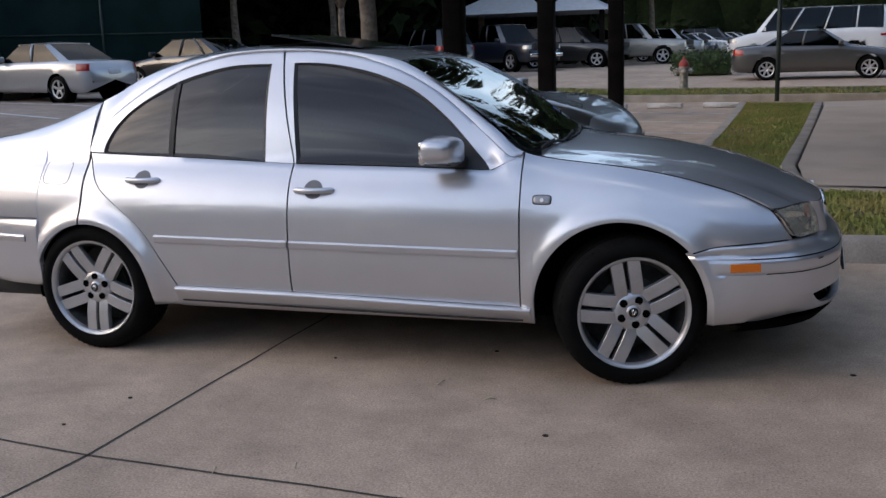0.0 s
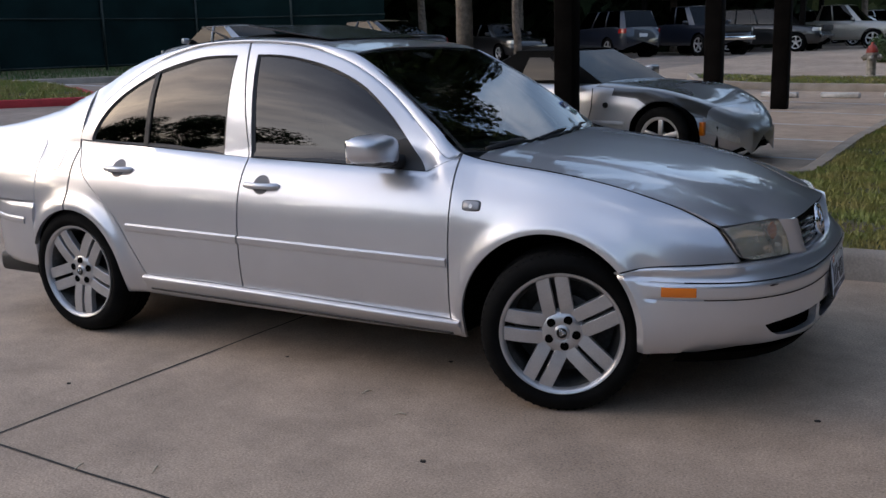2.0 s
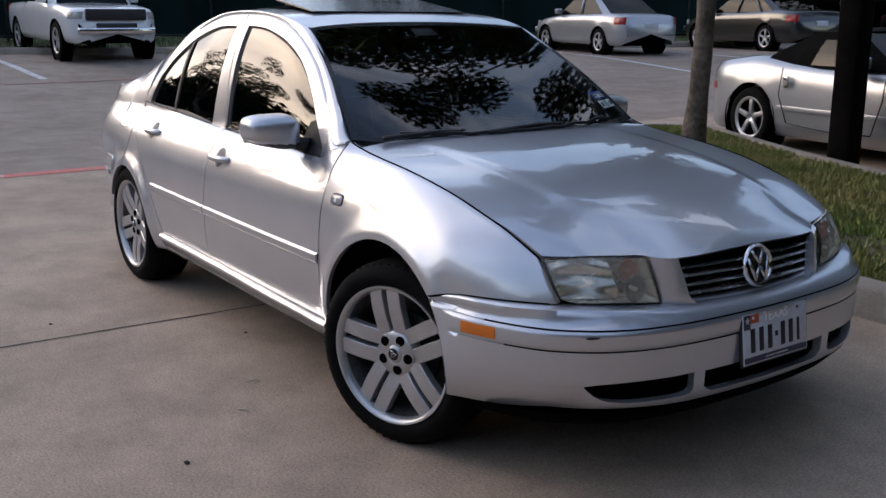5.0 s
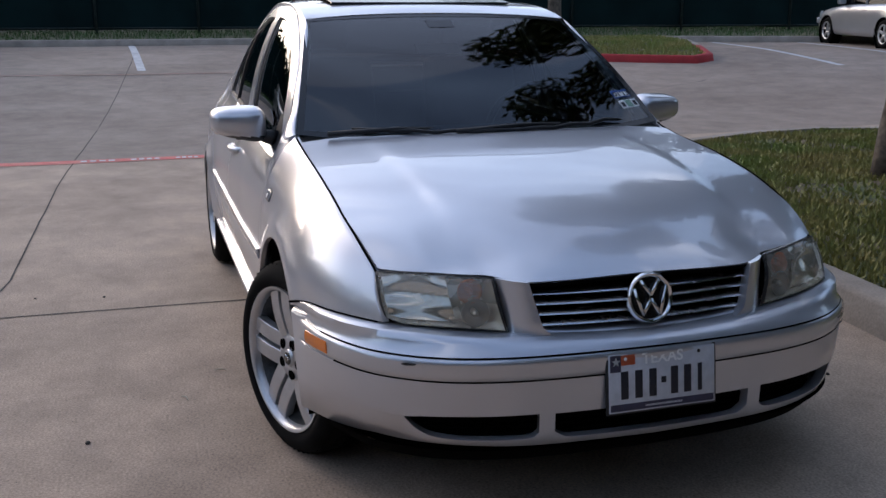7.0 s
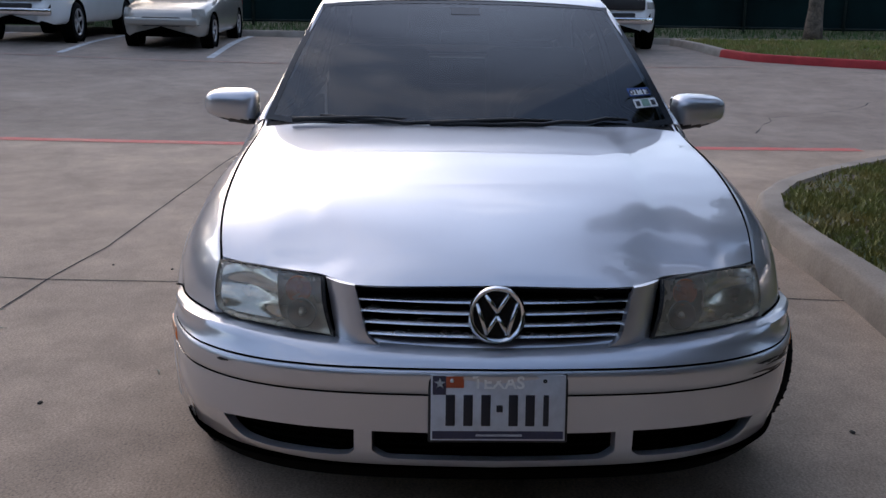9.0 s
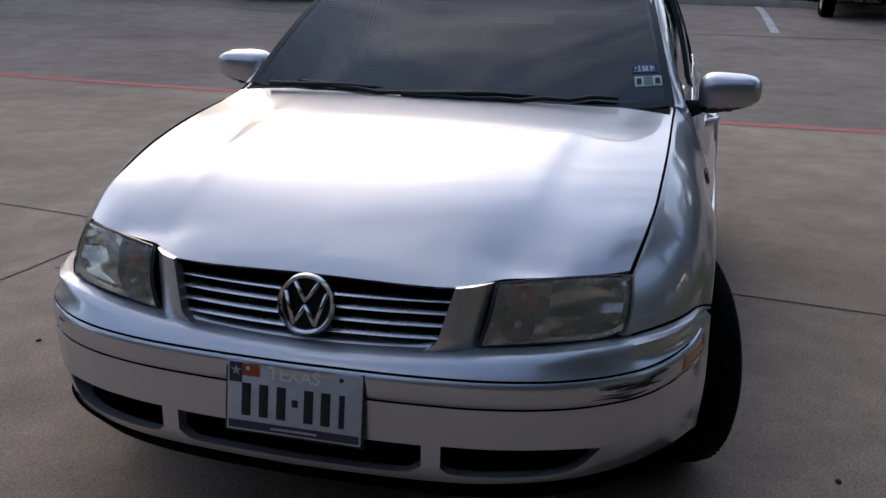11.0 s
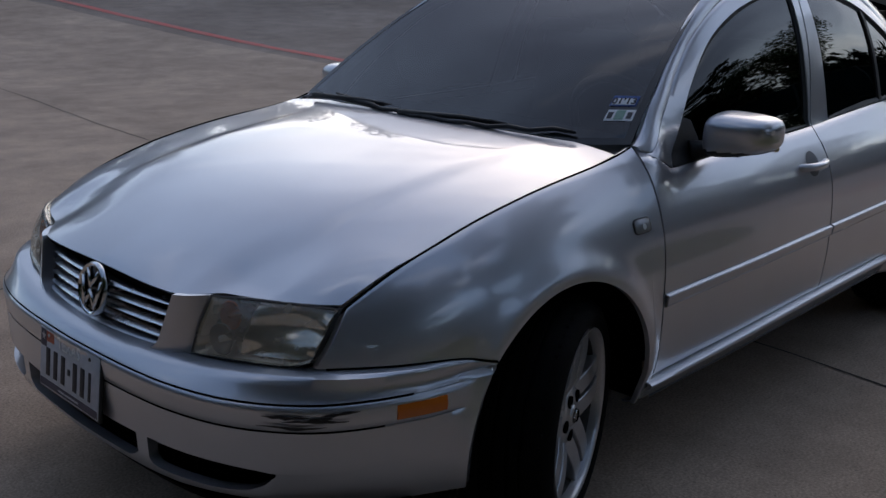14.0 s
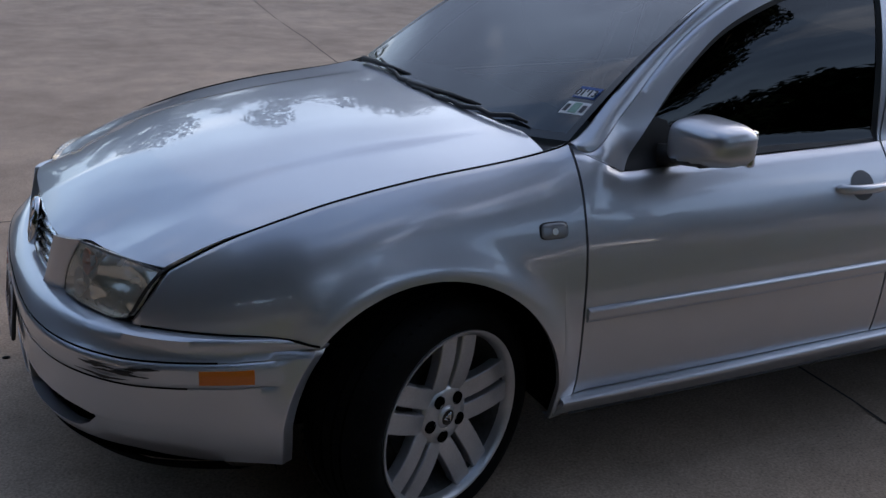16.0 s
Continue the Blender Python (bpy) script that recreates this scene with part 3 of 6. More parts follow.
for s, which in ((-1, "right"), (1, "left")):
    into = (0, -s, 0)

    # front fender
    xs = span(-.406, -.3535, 6) + [.01 - .362 * math.cos(a) for a in span(.06, 2.42, 44)] + span(.30, .655, 22)
    lo = lambda x: .232 if x < -.352 else (arch(x, 0) if x < .282 else BUMPER_LINE(x) + .003)
    hi = lambda x: TOP_Z(x) - .003 if x < .577 else max(.705 - (x - .577) * 1.40, BUMPER_LINE(x) + .006)
    fender = part("front_fender", sheet(columns(s, xs, lo, hi, 26), .012, into), SILVER, car)
    sq = lambda t, k: (k * .035 * math.copysign(abs(math.cos(t)) ** .5, math.cos(t)), k * .018 * math.copysign(abs(math.sin(t)) ** .5, math.sin(t)))
    rows = [[side(s, -.317 + sq(t, k)[0], .758 + sq(t, k)[1], o) for k, o in ((1.06, .0005), (1.0, .004), (.8, .0065), (.4, .008), (.02, .0085))] for t in span(0, 2 * math.pi, 41)]
    repeater = part("side_repeater", sheet(rows), REPEATER_LENS, fender, "small clear oval side repeater lamp")
    rows = [[side(s, -.317 + sq(t, k)[0], .758 + sq(t, k)[1], o) for k, o in ((1.14, .0006), (1.02, .0042))] for t in span(0, 2 * math.pi, 41)]
    part("repeater_rim", sheet(rows), BLACK_PLASTIC, repeater)
    rows = [[side(s, -.317 + .008 * k * math.cos(t), .758 + .008 * k * math.sin(t), .0095) for k in (.05, 1)] for t in span(0, 2 * math.pi, 17)]
    part("repeater_bulb", sheet(rows), STICKER_WHITE, repeater)

    # doors
    xs = span(-.4125, -1.4515, 34)
    door = part("front_door", sheet(columns(s, xs, DOOR_FOOT, BELT, 22), .03, into), SILVER, car)
    rows = []
    for v in span(0, 1, 24):
        zn = .334 + v * (.936 - .334)
        rows.append([side(s, x, DOOR_FOOT(x) + v * (BELT(x) - DOOR_FOOT(x))) for x in span(-1.4585, REAR_CUT(zn) + .002, 30)])
    rear_door = part("rear_door", sheet(rows, .03, into), SILVER, car)

    # window frames, seals and panes
    fi, fo = dense(FRONT_I), dense(FRONT_O)
    foot_i, foot_o = dense([(-1.50, 1.336), (-1.47, 1.10), (-1.446, .897)]), dense([(-1.556, 1.385), (-1.50, 1.10), (-1.4525, .895)])
    part("window_frame", sheet(ring(s, fi + foot_i[1:], fo + foot_o[1:]), .018, into), SILVER, door)
    ri, ro = dense(REAR_I), dense(REAR_O)
    head_i, head_o = dense([(-1.60, .902), (-1.605, 1.10), (-1.612, 1.334)]), dense([(-1.4585, .895), (-1.508, 1.10), (-1.566, 1.385)])
    part("window_frame", sheet(ring(s, head_i[:-1] + ri, head_o[:-1] + ro), .018, into), SILVER, rear_door)

    def shrink(p, c, d):
        v = Vector(c) - Vector(p)
        return tuple(Vector(p) + v.normalized() * d)
    loop = fi + foot_i[1:] + [(x, BELT(x) + .004) for x in span(-1.40, -.62, 12)] + [fi[0]]
    part("window_seal", sheet(ring(s, [shrink(p, (-1.12, 1.06), .016) for p in loop], loop, 3, -.010, -.003)), BLACK_PLASTIC, door)
    loop = head_i[:-1] + ri + [(x, BELT(x) + .004) for x in span(-2.44, -1.64, 12)] + [head_i[0]]
    part("window_seal", sheet(ring(s, [shrink(p, (-1.95, 1.09), .016) for p in loop], loop, 3, -.010, -.003)), BLACK_PLASTIC, rear_door)
    top_f = curve([(x, z) for x, z in FRONT_I])
    top_r = curve([(x, z) for x, z in REAR_I])
    rows = []
    for u in span(0, 1, 30):
        xb, xt = -.55 + u * (-1.452 + .55), -.555 + u * (-1.505 + .555)
        rows.append([side(s, xb + (xt - xb) * v, BELT(xb) - .01 + (top_f(xt) + .008 - BELT(xb) + .01) * v, -.012) for v in span(0, 1, 12)])
    part("window_pane", sheet(rows), TINTED, door, "dark tinted side window glass")
    for xa, xc in ((-1.592, -2.085), (-2.105, -2.472)):
        rows = []
        for u in span(0, 1, 20):
            x = xa + (xc - xa) * u
            rows.append([side(s, x, BELT(x) - .01 + (top_r(x) + .008 - BELT(x) + .01) * v, -.012) for v in span(0, 1, 12)])
        part("window_pane", sheet(rows), TINTED, rear_door, "dark tinted side window glass")
    rows = [[side(s, x, BELT(x) + (top_r(x) - BELT(x)) * v, -.004) for v in span(0, 1, 10)] for x in (-2.082, -2.108)]
    part("window_divider", sheet(rows, .01, into), BLACK_PLASTIC, rear_door)

    # handles: flat grey disc coloured as the scoop's shade, with a bar across it
    for hx0, hx1, hz, owner in ((-1.425, -1.235, .787, door), (-2.30, -2.115, .822, rear_door)):
        cx = (hx0 + hx1) / 2 - .005
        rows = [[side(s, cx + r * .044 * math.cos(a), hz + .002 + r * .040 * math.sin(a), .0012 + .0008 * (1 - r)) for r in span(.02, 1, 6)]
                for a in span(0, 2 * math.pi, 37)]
        scoop = part("handle_recess", sheet(rows), SCOOP_SHADE, owner, "flat grey disc coloured as the scoop's shade behind the handle")
        bm = bmesh.new()
        path = [side(s, hx0 + (hx1 - hx0) * t, hz, .004 + .024 * math.sin(math.pi * min(max(t * 1.15 - .05, 0), 1)) ** .5) for t in span(0, 1, 14)]
        tube(bm, path, [.008] + [.0135] * 12 + [.008], 10)
        part("door_handle", bm, SILVER, owner, "silver bar handle")

    # rubbing strips on the doors and behind the wheel
    for xa, xc, owner in ((-.418, -1.449, door), (-1.461, -2.135, rear_door)):
        zs = curve([(-2.2, .556), (-1.45, .546), (-.4, .532)])
        rows = [[side(s, x, zs(x) + dz, o) for dz, o in ((-.019, .001), (-.017, .007), (-.006, .010), (.004, .010), (.012, .013), (.017, .010), (.019, .001))]
                for x in span(xa, xc, 30)]
        part("rubbing_strip", sheet(rows, .004, into), SILVER, owner)

    # sill below the doors
    xs = span(-.366, -2.045, 40)
    prof = [(.222, .775), (.235, .805), (.26, .828), (.295, .842), (.315, .860), (.326, .862), (.333, .856), (.336, .835)]
    rows = [[(x, s * y * (PLANF(x) + .003), .222 + (z - .222) * (DOOR_FOOT(x) - .224) / .114) for z, y in prof] for x in xs]
    part("sill", sheet(rows, .01, into), SILVER, car)
    rows = [[(x, s * y * PLANF(x), z - .02 * (x + 2.02) / 1.62) for z, y in ((.262, .8325), (.268, .838), (.272, .8345))] for x in span(-.40, -2.02, 20)]
    part("sill_groove", sheet(rows), BLACK_PLASTIC, car)

    # quarter panel and C-pillar
    low = span(-2.043, -2.178, 8) + [-2.502 + .318 * math.cos(a) for a in span(.16, 1.74, 26)]
    lo2 = lambda x: .236 if x > -2.184 else arch(x, 1)
    quarter = part("rear_quarter", sheet(columns(s, [x for x in low if x > -2.546], lo2, lambda x: max(REAR_CUT_X(x + .003) - .002, lo2(x) + .002), 16), .02, into), SILVER, car)
    xs = [-2.5475] + [-2.502 - .318 * math.cos(a) for a in span(1.36, .05, 24)] + span(-2.83, -3.39, 17)
    lo3 = lambda x: arch(x, 1) if x > -2.80 else .636
    part("rear_quarter", sheet(columns(s, xs[::-1], lambda x: max(lo3(x), .30), lambda x: TOP_Z(x) - .002, 30), .02, into), SILVER, car)
    rows = [[side(s, -2.705 + a, .853 + b, .001) for a, b in ((-.078 * c, .056 * d) for c, d in [(math.copysign(abs(math.cos(t)) ** .45, math.cos(t)) * k, math.copysign(abs(math.sin(t)) ** .45, math.sin(t)) * k) for k in (.96, 1.0)])]
            for t in span(0, 2 * math.pi, 49)]
    if s < 0:
        part("fuel_flap_seam", sheet(rows), ALLOY_DARK, quarter)

    # roof rail and A-pillar, from the door frames up to the roof's edge
    outer = dense(FRONT_O) + dense(REAR_O)
    rows = []
    for k, (x, z) in enumerate([(-.425, .925)] + outer + [(-2.5465, .93)]):
        xe = {0: -.412}.get(k, curve([(-2.55, -2.5465), (-2.48, -2.42), (-2.37, -2.30), (-2.06, -2.03), (-1.56, -1.56), (-1.2, -1.14), (-1.0, -.94), (-.83, -.765), (-.60, -.545), (-.455, -.43), (-.42, -.412)])(x))
        a, b = side(s, x, z + .003), (xe, s * TOP_Y(xe), TOP_Z(xe))
        row = []
        for v in span(0, 1, 8):
            p = Vector(lerp(a, b, v))
            p += Vector((.18, s * .75, .62)).normalized() * .006 * math.sin(math.pi * v)
            row.append(tuple(p))
        rows.append(row)
    part("roof_rail", sheet(rows, .015, lambda p: Vector((0, -s * .8, -.6))), SILVER, car)

    # shut line between bonnet and fender
    bm = bmesh.new()
    tube(bm, [(x, s * (TOP_Y(x) - .001), TOP_Z(x) - .0028) for x in span(-.405, .60, 40)], .0036, 6)
    part("bonnet_shut_line", bm, DARK, fender)

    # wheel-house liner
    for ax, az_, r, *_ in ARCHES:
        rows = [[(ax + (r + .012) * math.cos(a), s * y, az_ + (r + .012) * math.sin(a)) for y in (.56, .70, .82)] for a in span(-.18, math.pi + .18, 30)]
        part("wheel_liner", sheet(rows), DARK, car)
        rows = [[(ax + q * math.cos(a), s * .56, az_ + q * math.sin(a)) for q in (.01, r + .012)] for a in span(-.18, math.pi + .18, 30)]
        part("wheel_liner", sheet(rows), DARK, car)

# roof with the tilted sunroof
ROOF_C = curve([(-1.0, 1.338), (-1.06, 1.352), (-1.2, 1.385), (-1.5, 1.418), (-1.8, 1.428), (-2.1, 1.408), (-2.32, 1.360), (-2.5, 1.28)])


def roof_z(x, y):
    e = TOP_Y(x)
    return ROOF_C(x) - (ROOF_C(x) - TOP_Z(x)) * (abs(y) / e) ** 2.3


def roof_front(q):
    return -1.065 + .075 * abs(q) ** 2.2


rows = [[(x, q * TOP_Y(x), roof_z(x, q * TOP_Y(x))) for q in span(-1, 1, 33)
         for x in [roof_front(q) + (-2.31 - roof_front(q)) * v]] for v in span(0, 1, 34)]
part("roof", sheet(rows, .012, (0, 0, -1)), SILVER, car)
bm = bmesh.new()
box(bm, -1.235, -1.70, -.40, .40, -.004, .004, .003)
for v in bm.verts:
    t = (v.co.x + 1.235) / -.465
    v.co.z += roof_z(v.co.x, v.co.y) + .008 + .046 * t
part("sunroof_panel", bm, SUNROOF, car, "tilted-open dark glass sunroof panel", smooth=False)
# black sheet on the closed roof stands in for the opening's shade
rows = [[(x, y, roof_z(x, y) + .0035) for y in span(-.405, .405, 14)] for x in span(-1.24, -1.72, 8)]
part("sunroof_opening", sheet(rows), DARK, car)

bm = bmesh.new()
tube(bm, [(-2.16, 0, 1.392), (-2.20, 0, 1.425), (-2.33, 0, 1.475)], [.012, .006, .003], 6)
part("roof_aerial", bm, BLACK_PLASTIC, car, "short black roof aerial")
# rear window, boot and tail
rows = [[lerp((-2.325 + .03 * abs(q) ** 2, q * .52, 1.352 - .065 * abs(q) ** 2.2), (-2.87 + .03 * abs(q) ** 2, q * .60, 1.062 - .012 * abs(q) ** 2), v) for q in span(-1, 1, 17)] for v in span(0, 1, 10)]
part("rear_window", sheet(rows), TINTED, car, "dark tinted rear window glass")
rows = []
for v in span(0, 1, 14):
    x = -2.86 - .58 * v
    rows.append([(x + .05 * abs(q) ** 3, q * TOP_Y(x) * (1 - .0 * v), TOP_Z(x) + .022 * (1 - abs(q) ** 2.2)) for q in span(-1, 1, 21)])
part("boot_lid", sheet(rows, .02, (0, 0, -1)), SILVER, car)


def wrap_plan(knots, n):
    """Points round a bumper's plan, from one wheel opening to the other."""
    half = dense(knots, n)
    return [(x, -y) for x, y in half[::-1]][:-1] + half


TAIL = wrap_plan([(-3.46, 0), (-3.45, .25), (-3.41, .45), (-3.33, .62), (-3.2, .735), (-3.05, .795), (-2.90, .825), (-2.80, .842)], 6)
rows = []
for z, inset in ((.30, .03), (.33, .005), (.40, 0), (.50, -.004), (.56, -.006), (.60, 0), (.625, .012), (.632, .03)):
    rows.append([(x + inset * (1 if x < -3.2 else .2), y * (1 - inset * .9), z) for x, y in TAIL])
part("rear_bumper", sheet(rows, .02, lambda p: (.5, -math.copysign(.8, p.y), 0)), SILVER, car)
rows = []
TAIL_LEAN = curve([(.63, .985), (.75, .960), (.85, .890), (.90, .845), (.96, .80), (.98, .78)])
for z, inset in ((.638, .035), (.75, .045), (.82, .05), (.88, .06), (.92, .07), (.96, .085), (.975, .11)):
    rows.append([(x + inset, y * TAIL_LEAN(z), z) for x, y in TAIL if x < -3.18])
part("tail_panel", sheet(rows, .02, (1, 0, 0)), SILVER, car)
for s in (-1, 1):
    rows = [[(x + .040, s * (abs(y) * TAIL_LEAN(z) + .003), z) for x, y in TAIL if s * y > .52 and x < -3.35] for z in span(.675, .93, 8)]
    part("tail_lamp", sheet(rows, .02, (1, 0, 0)), RED_LENS, car, "red tail lamp")
    rows = [[(x, s * (abs(y) + o), .535 + dz) for dz, o in ((-.019, .001), (-.015, .009), (.012, .012), (.019, .002))] for x, y in TAIL if s * y > .62 and x < -2.86]
    part("rubbing_strip", sheet(rows, .004, (0, -s, 0)), SILVER, car)
bm = bmesh.new()
box(bm, -3.30, -2.84, -.70, .70, .21, .32, .03)
part("rear_valance", bm, BLACK_PLASTIC, car)

# bonnet
HOOD_C = curve([(-.44, .945), (-.35, .938), (0, .906), (.3, .863), (.5, .816), (.65, .769), (.74, .731), (.79, .702), (.80, .69)])
HOOD_FRONT = curve([(0, .788), (.20, .784), (.30, .774), (.335, .765), (.37, .738), (.41, .706), (.46, .692), (.55, .655), (.62, .615), (.665, .578)])


EDGE_Z = curve([(0, .703), (.30, .698), (.335, .698), (.37, .702), (.41, .707), (.55, .712), (.665, .714)])


def hood_z(x, y):
    e = TOP_Y(x) - .003
    q = min(abs(y) / e, 1)
    z = HOOD_C(x) - (HOOD_C(x) - TOP_Z(x)) * q**2.6
    c = .43 + .05 * (.6 - x)                       # the pressed line that runs back from the lamps
    z += .007 * (1 / (1 + math.exp((abs(y) - c) / .010)) - .5) * min(max((x + .35) / .3, 0), 1)
    return z


rows = []
for v in span(0, 1, 46):
    row = []
    for q in span(-1, 1, 81):
        yf = q * .662
        x0, x1 = -.395 + .055 * abs(q) ** 3, HOOD_FRONT(abs(yf))
        x = x0 + (x1 - x0) * v
        e0, e1 = TOP_Y(x0) - .004, .662
        y = q * (TOP_Y(x) - .004 if abs(q) > .985 else (e0 + (e1 - e0) * v))
        w = min(max((v - .72) / .28, 0), 1)
        w = w * w * (3 - 2 * w)
        row.append((x, y, hood_z(x, y) + .001 + w * (EDGE_Z(abs(yf)) - hood_z(x1, yf))))
    rows.append(row)
part("bonnet", sheet(rows, .012, lambda p: (-.75, 0, -.66) if p.x > .56 else (0, 0, -1), .004), SILVER, car)
# black strip painted as the shadow line under the bonnet's leading edge
rows = [[(HOOD_FRONT(abs(y)) - .001 - d, y, EDGE_Z(abs(y)) - .0035 - h) for d, h in ((0, 0), (.002, .005), (.006, .011))] for y in span(-.655, .655, 90)]
part("bonnet_gap", sheet(rows), DARK, car)

# windscreen with its black border, cowl and wipers


def screen(q, v, off=0.0):
    b = (-.30 - .11 * abs(q) ** 2.2, q * .700, .905 + .041 * abs(q) ** 2)
    t = (-1.068 + .072 * abs(q) ** 2.2, q * .553, 1.350 - .020 * abs(q) ** 2.3)
    p = Vector(lerp(b, t, v))
    return tuple(p + Vector((.55, 0, .83)) * (.022 * math.sin(math.pi * v) + off))


part("windscreen", sheet([[screen(q, v) for q in span(-1, 1, 33)] for v in span(0, 1, 18)]), WINDSHIELD, car, "large tinted windscreen reflecting sky and trees")
edge = [(q, 0) for q in span(-1, 1, 25)] + [(1, v) for v in span(0, 1, 15)[1:]] + [(q, 1) for q in span(1, -1, 25)[1:]] + [(-1, v) for v in span(1, 0, 15)[1:]]
rows = [[screen(q * a, .5 + (v - .5) * b, .0012) for a, b in ((1, 1), (.966, .93))] for q, v in edge]
part("windscreen_border", sheet(rows), BLACK_GLOSS, car)
rows = [[screen(q, v, .0014) for q in span(-.10, .10, 9)] for v in span(.86, .93, 4)]
part("mirror_mount_patch", sheet(rows), BLACK_GLOSS, car)
rows = [[(x, q * (.69 + .0 * x), .935 - .03 * k + .0 * q) for q in span(-1, 1, 21)] for k, x in enumerate((-.42, -.33, -.28))]
part("cowl", sheet(rows), BLACK_PLASTIC, car)
for base, tip in (((-.335, -.14, .945), (-.400, .44, .955)), ((-.355, -.60, .950), (-.395, -.03, .950))):
    bm = bmesh.new()
    mid = lerp(base, tip, .45)
    tube(bm, [base, (mid[0] + .01, mid[1], mid[2] + .008), lerp(base, tip, .72)], [.010, .008, .006], 8)
    wiper = part("wiper", bm, BLACK_PLASTIC, car, "black windscreen wiper arm")
    bm = bmesh.new()
    tube(bm, [tuple(Vector(screen(q, .055 + .01 * math.sin(3 * k), .012))) for k, q in enumerate(span(base[1] / .7 + .12, tip[1] / .7 + .14, 9))], [.004] + [.007] * 7 + [.004], 6)
    part("wiper_blade", bm, BLACK_PLASTIC, wiper)

# stickers inside the lower corner of the screen
def on_screen(name, q0, q1, v0, v1, off, mat, parent, label=""):
    return part(name, sheet([[screen(q, v, off) for q in span(q0, q1, 5)] for v in span(v0, v1, 4)]), mat, parent, label)


reg = on_screen("registration_sticker", .838, .955, .205, .262, .0015, STICKER_BLUE, car, "blue and white registration sticker on the windscreen")
on_screen("sticker_field", .845, .948, .211, .246, .003, STICKER_WHITE, reg)
insp = on_screen("inspection_sticker", .845, .965, .125, .185, .0015, STICKER_WHITE, car, "pale green inspection sticker on the windscreen")
on_screen("sticker_field", .885, .925, .13, .18, .003, STICKER_GREEN, insp)
on_screen("sticker_mark", .853, .875, .135, .170, .003, PLATE_INK, insp)
on_screen("sticker_mark", .935, .957, .135, .170, .003, PLATE_INK, insp)


def text(words, size, m, mat, parent, name="lettering", depth=.0005, align="CENTER"):
    cu = bpy.data.curves.new(name, "FONT")
    cu.offset = size * .02
    cu.body, cu.size, cu.extrude, cu.align_x, cu.align_y = words, size, depth, align, "CENTER"
    cu.materials.append(mat)
    ob = new(name, cu)
    ob.matrix_world = m
    ob.parent = parent
    return ob


c0, cx, cy = (Vector(screen(*p, .0045)) for p in ((.897, .228), (.94, .228), (.897, .25)))
ux, uy = (cx - c0).normalized(), (cy - c0).normalized()
uz = ux.cross(uy).normalized()
uy = uz.cross(ux)
text("01\u201913", .034, Matrix(((ux.x, uy.x, uz.x, c0.x), (ux.y, uy.y, uz.y, c0.y), (ux.z, uy.z, uz.z, c0.z), (0, 0, 0, 1))), PLATE_INK, reg)

# front bumper with its three intakes
NOSE = [(.880, 0), (.876, .15), (.868, .28), (.852, .40), (.818, .52), (.765, .62), (.69, .705), (.60, .762), (.49, .806), (.40, .832), (.362, .846)]
INTAKE_LO = curve([(0, .311), (.235, .313), (.258, .317), (.28, .332), (.318, .332), (.335, .320), (.36, .317), (.50, .317), (.58, .323), (.62, .342), (.645, .367), (.9, .36)])
INTAKE_HI = curve([(0, .380), (.29, .381), (.33, .383), (.50, .382), (.60, .377), (.645, .371), (.9, .40)])
BOTTOM = curve([(0, .292), (.30, .295), (.55, .300), (.70, .300), (.80, .278), (.9, .268)])
SHELF = curve([(0, .092), (.25, .094), (.37, .098), (.5, .085), (.60, .065), (.70, .045), (.78, .016), (.846, .0)])
plan = wrap_plan(NOSE, 9)


def bumper_point(x, y, row, t):
    """Rows: underside, below the intakes, the intakes, the face, the moulding, the top shelf."""
    a = abs(y)
    k = min(max((a - .60) / .06, 0), 1)
    xe = x if x > .47 else .47 - (.47 - x) * (.47 - .28) / (.47 - .362)
    zt = (.566 + .022 * min(a / .62, 1) ** 2) * (1 - k) + (BUMPER_LINE(xe) - .001) * k
    keys = [(BOTTOM(a) - .012, .035), (BOTTOM(a), .008), (INTAKE_LO(a), .0), (INTAKE_HI(a), -.002), (.470, -.003), (.472, .002), (.476, -.004), (.515, -.006),
            (.528, -.004), (.531, .003), (.535, .001), (.547, .012), (zt - .006, SHELF(a) * .45), (zt, SHELF(a))]
    (z0, i0), (z1, i1) = keys[row], keys[min(row + 1, len(keys) - 1)]
    z, i = z0 + (z1 - z0) * t, i0 + (i1 - i0) * t
    if 4 <= row <= 10:                             # the moulding dies out behind the side marker
        i = -.002 + (i + .002) * min(max((x - .385) / .035, 0), 1)
    if z < .46:
        i += .020 * ((.46 - z) / .18) ** 1.5 * min(max((a - .42) / .30, 0), 1) * min(max((x - .38) / .2, 0), 1)
    way = Vector((1, 0, 0)) if a < .05 else Vector((max(.0, 1 - (a / .86) ** 3), math.copysign((a / .86) ** 3, y), 0)).normalized()
    if x < .47:
        open_x = .012 + math.sqrt(max(.362**2 - (z - .315) ** 2, 0))
        x = .47 - (.47 - x) * (.47 - open_x) / (.47 - .362)
    return (x - way.x * i, y - way.y * i, z)


rows, marks = [], []
for row, steps in enumerate((2, 1, 4, 5, 1, 1, 3, 1, 1, 1, 1, 2, 3)):
    for k in range(steps):
        rows.append([bumper_point(x, y, row, k / steps) for x, y in plan])
        marks.append(row)
rows.append([bumper_point(x, y, 13, 0) for x, y in plan])


def solid(i, j):
    if marks[i] != 2:
        return True
    a = abs((plan[j][1] + plan[j + 1][1]) / 2)
    return not (a < .278 or .318 < a < .640)


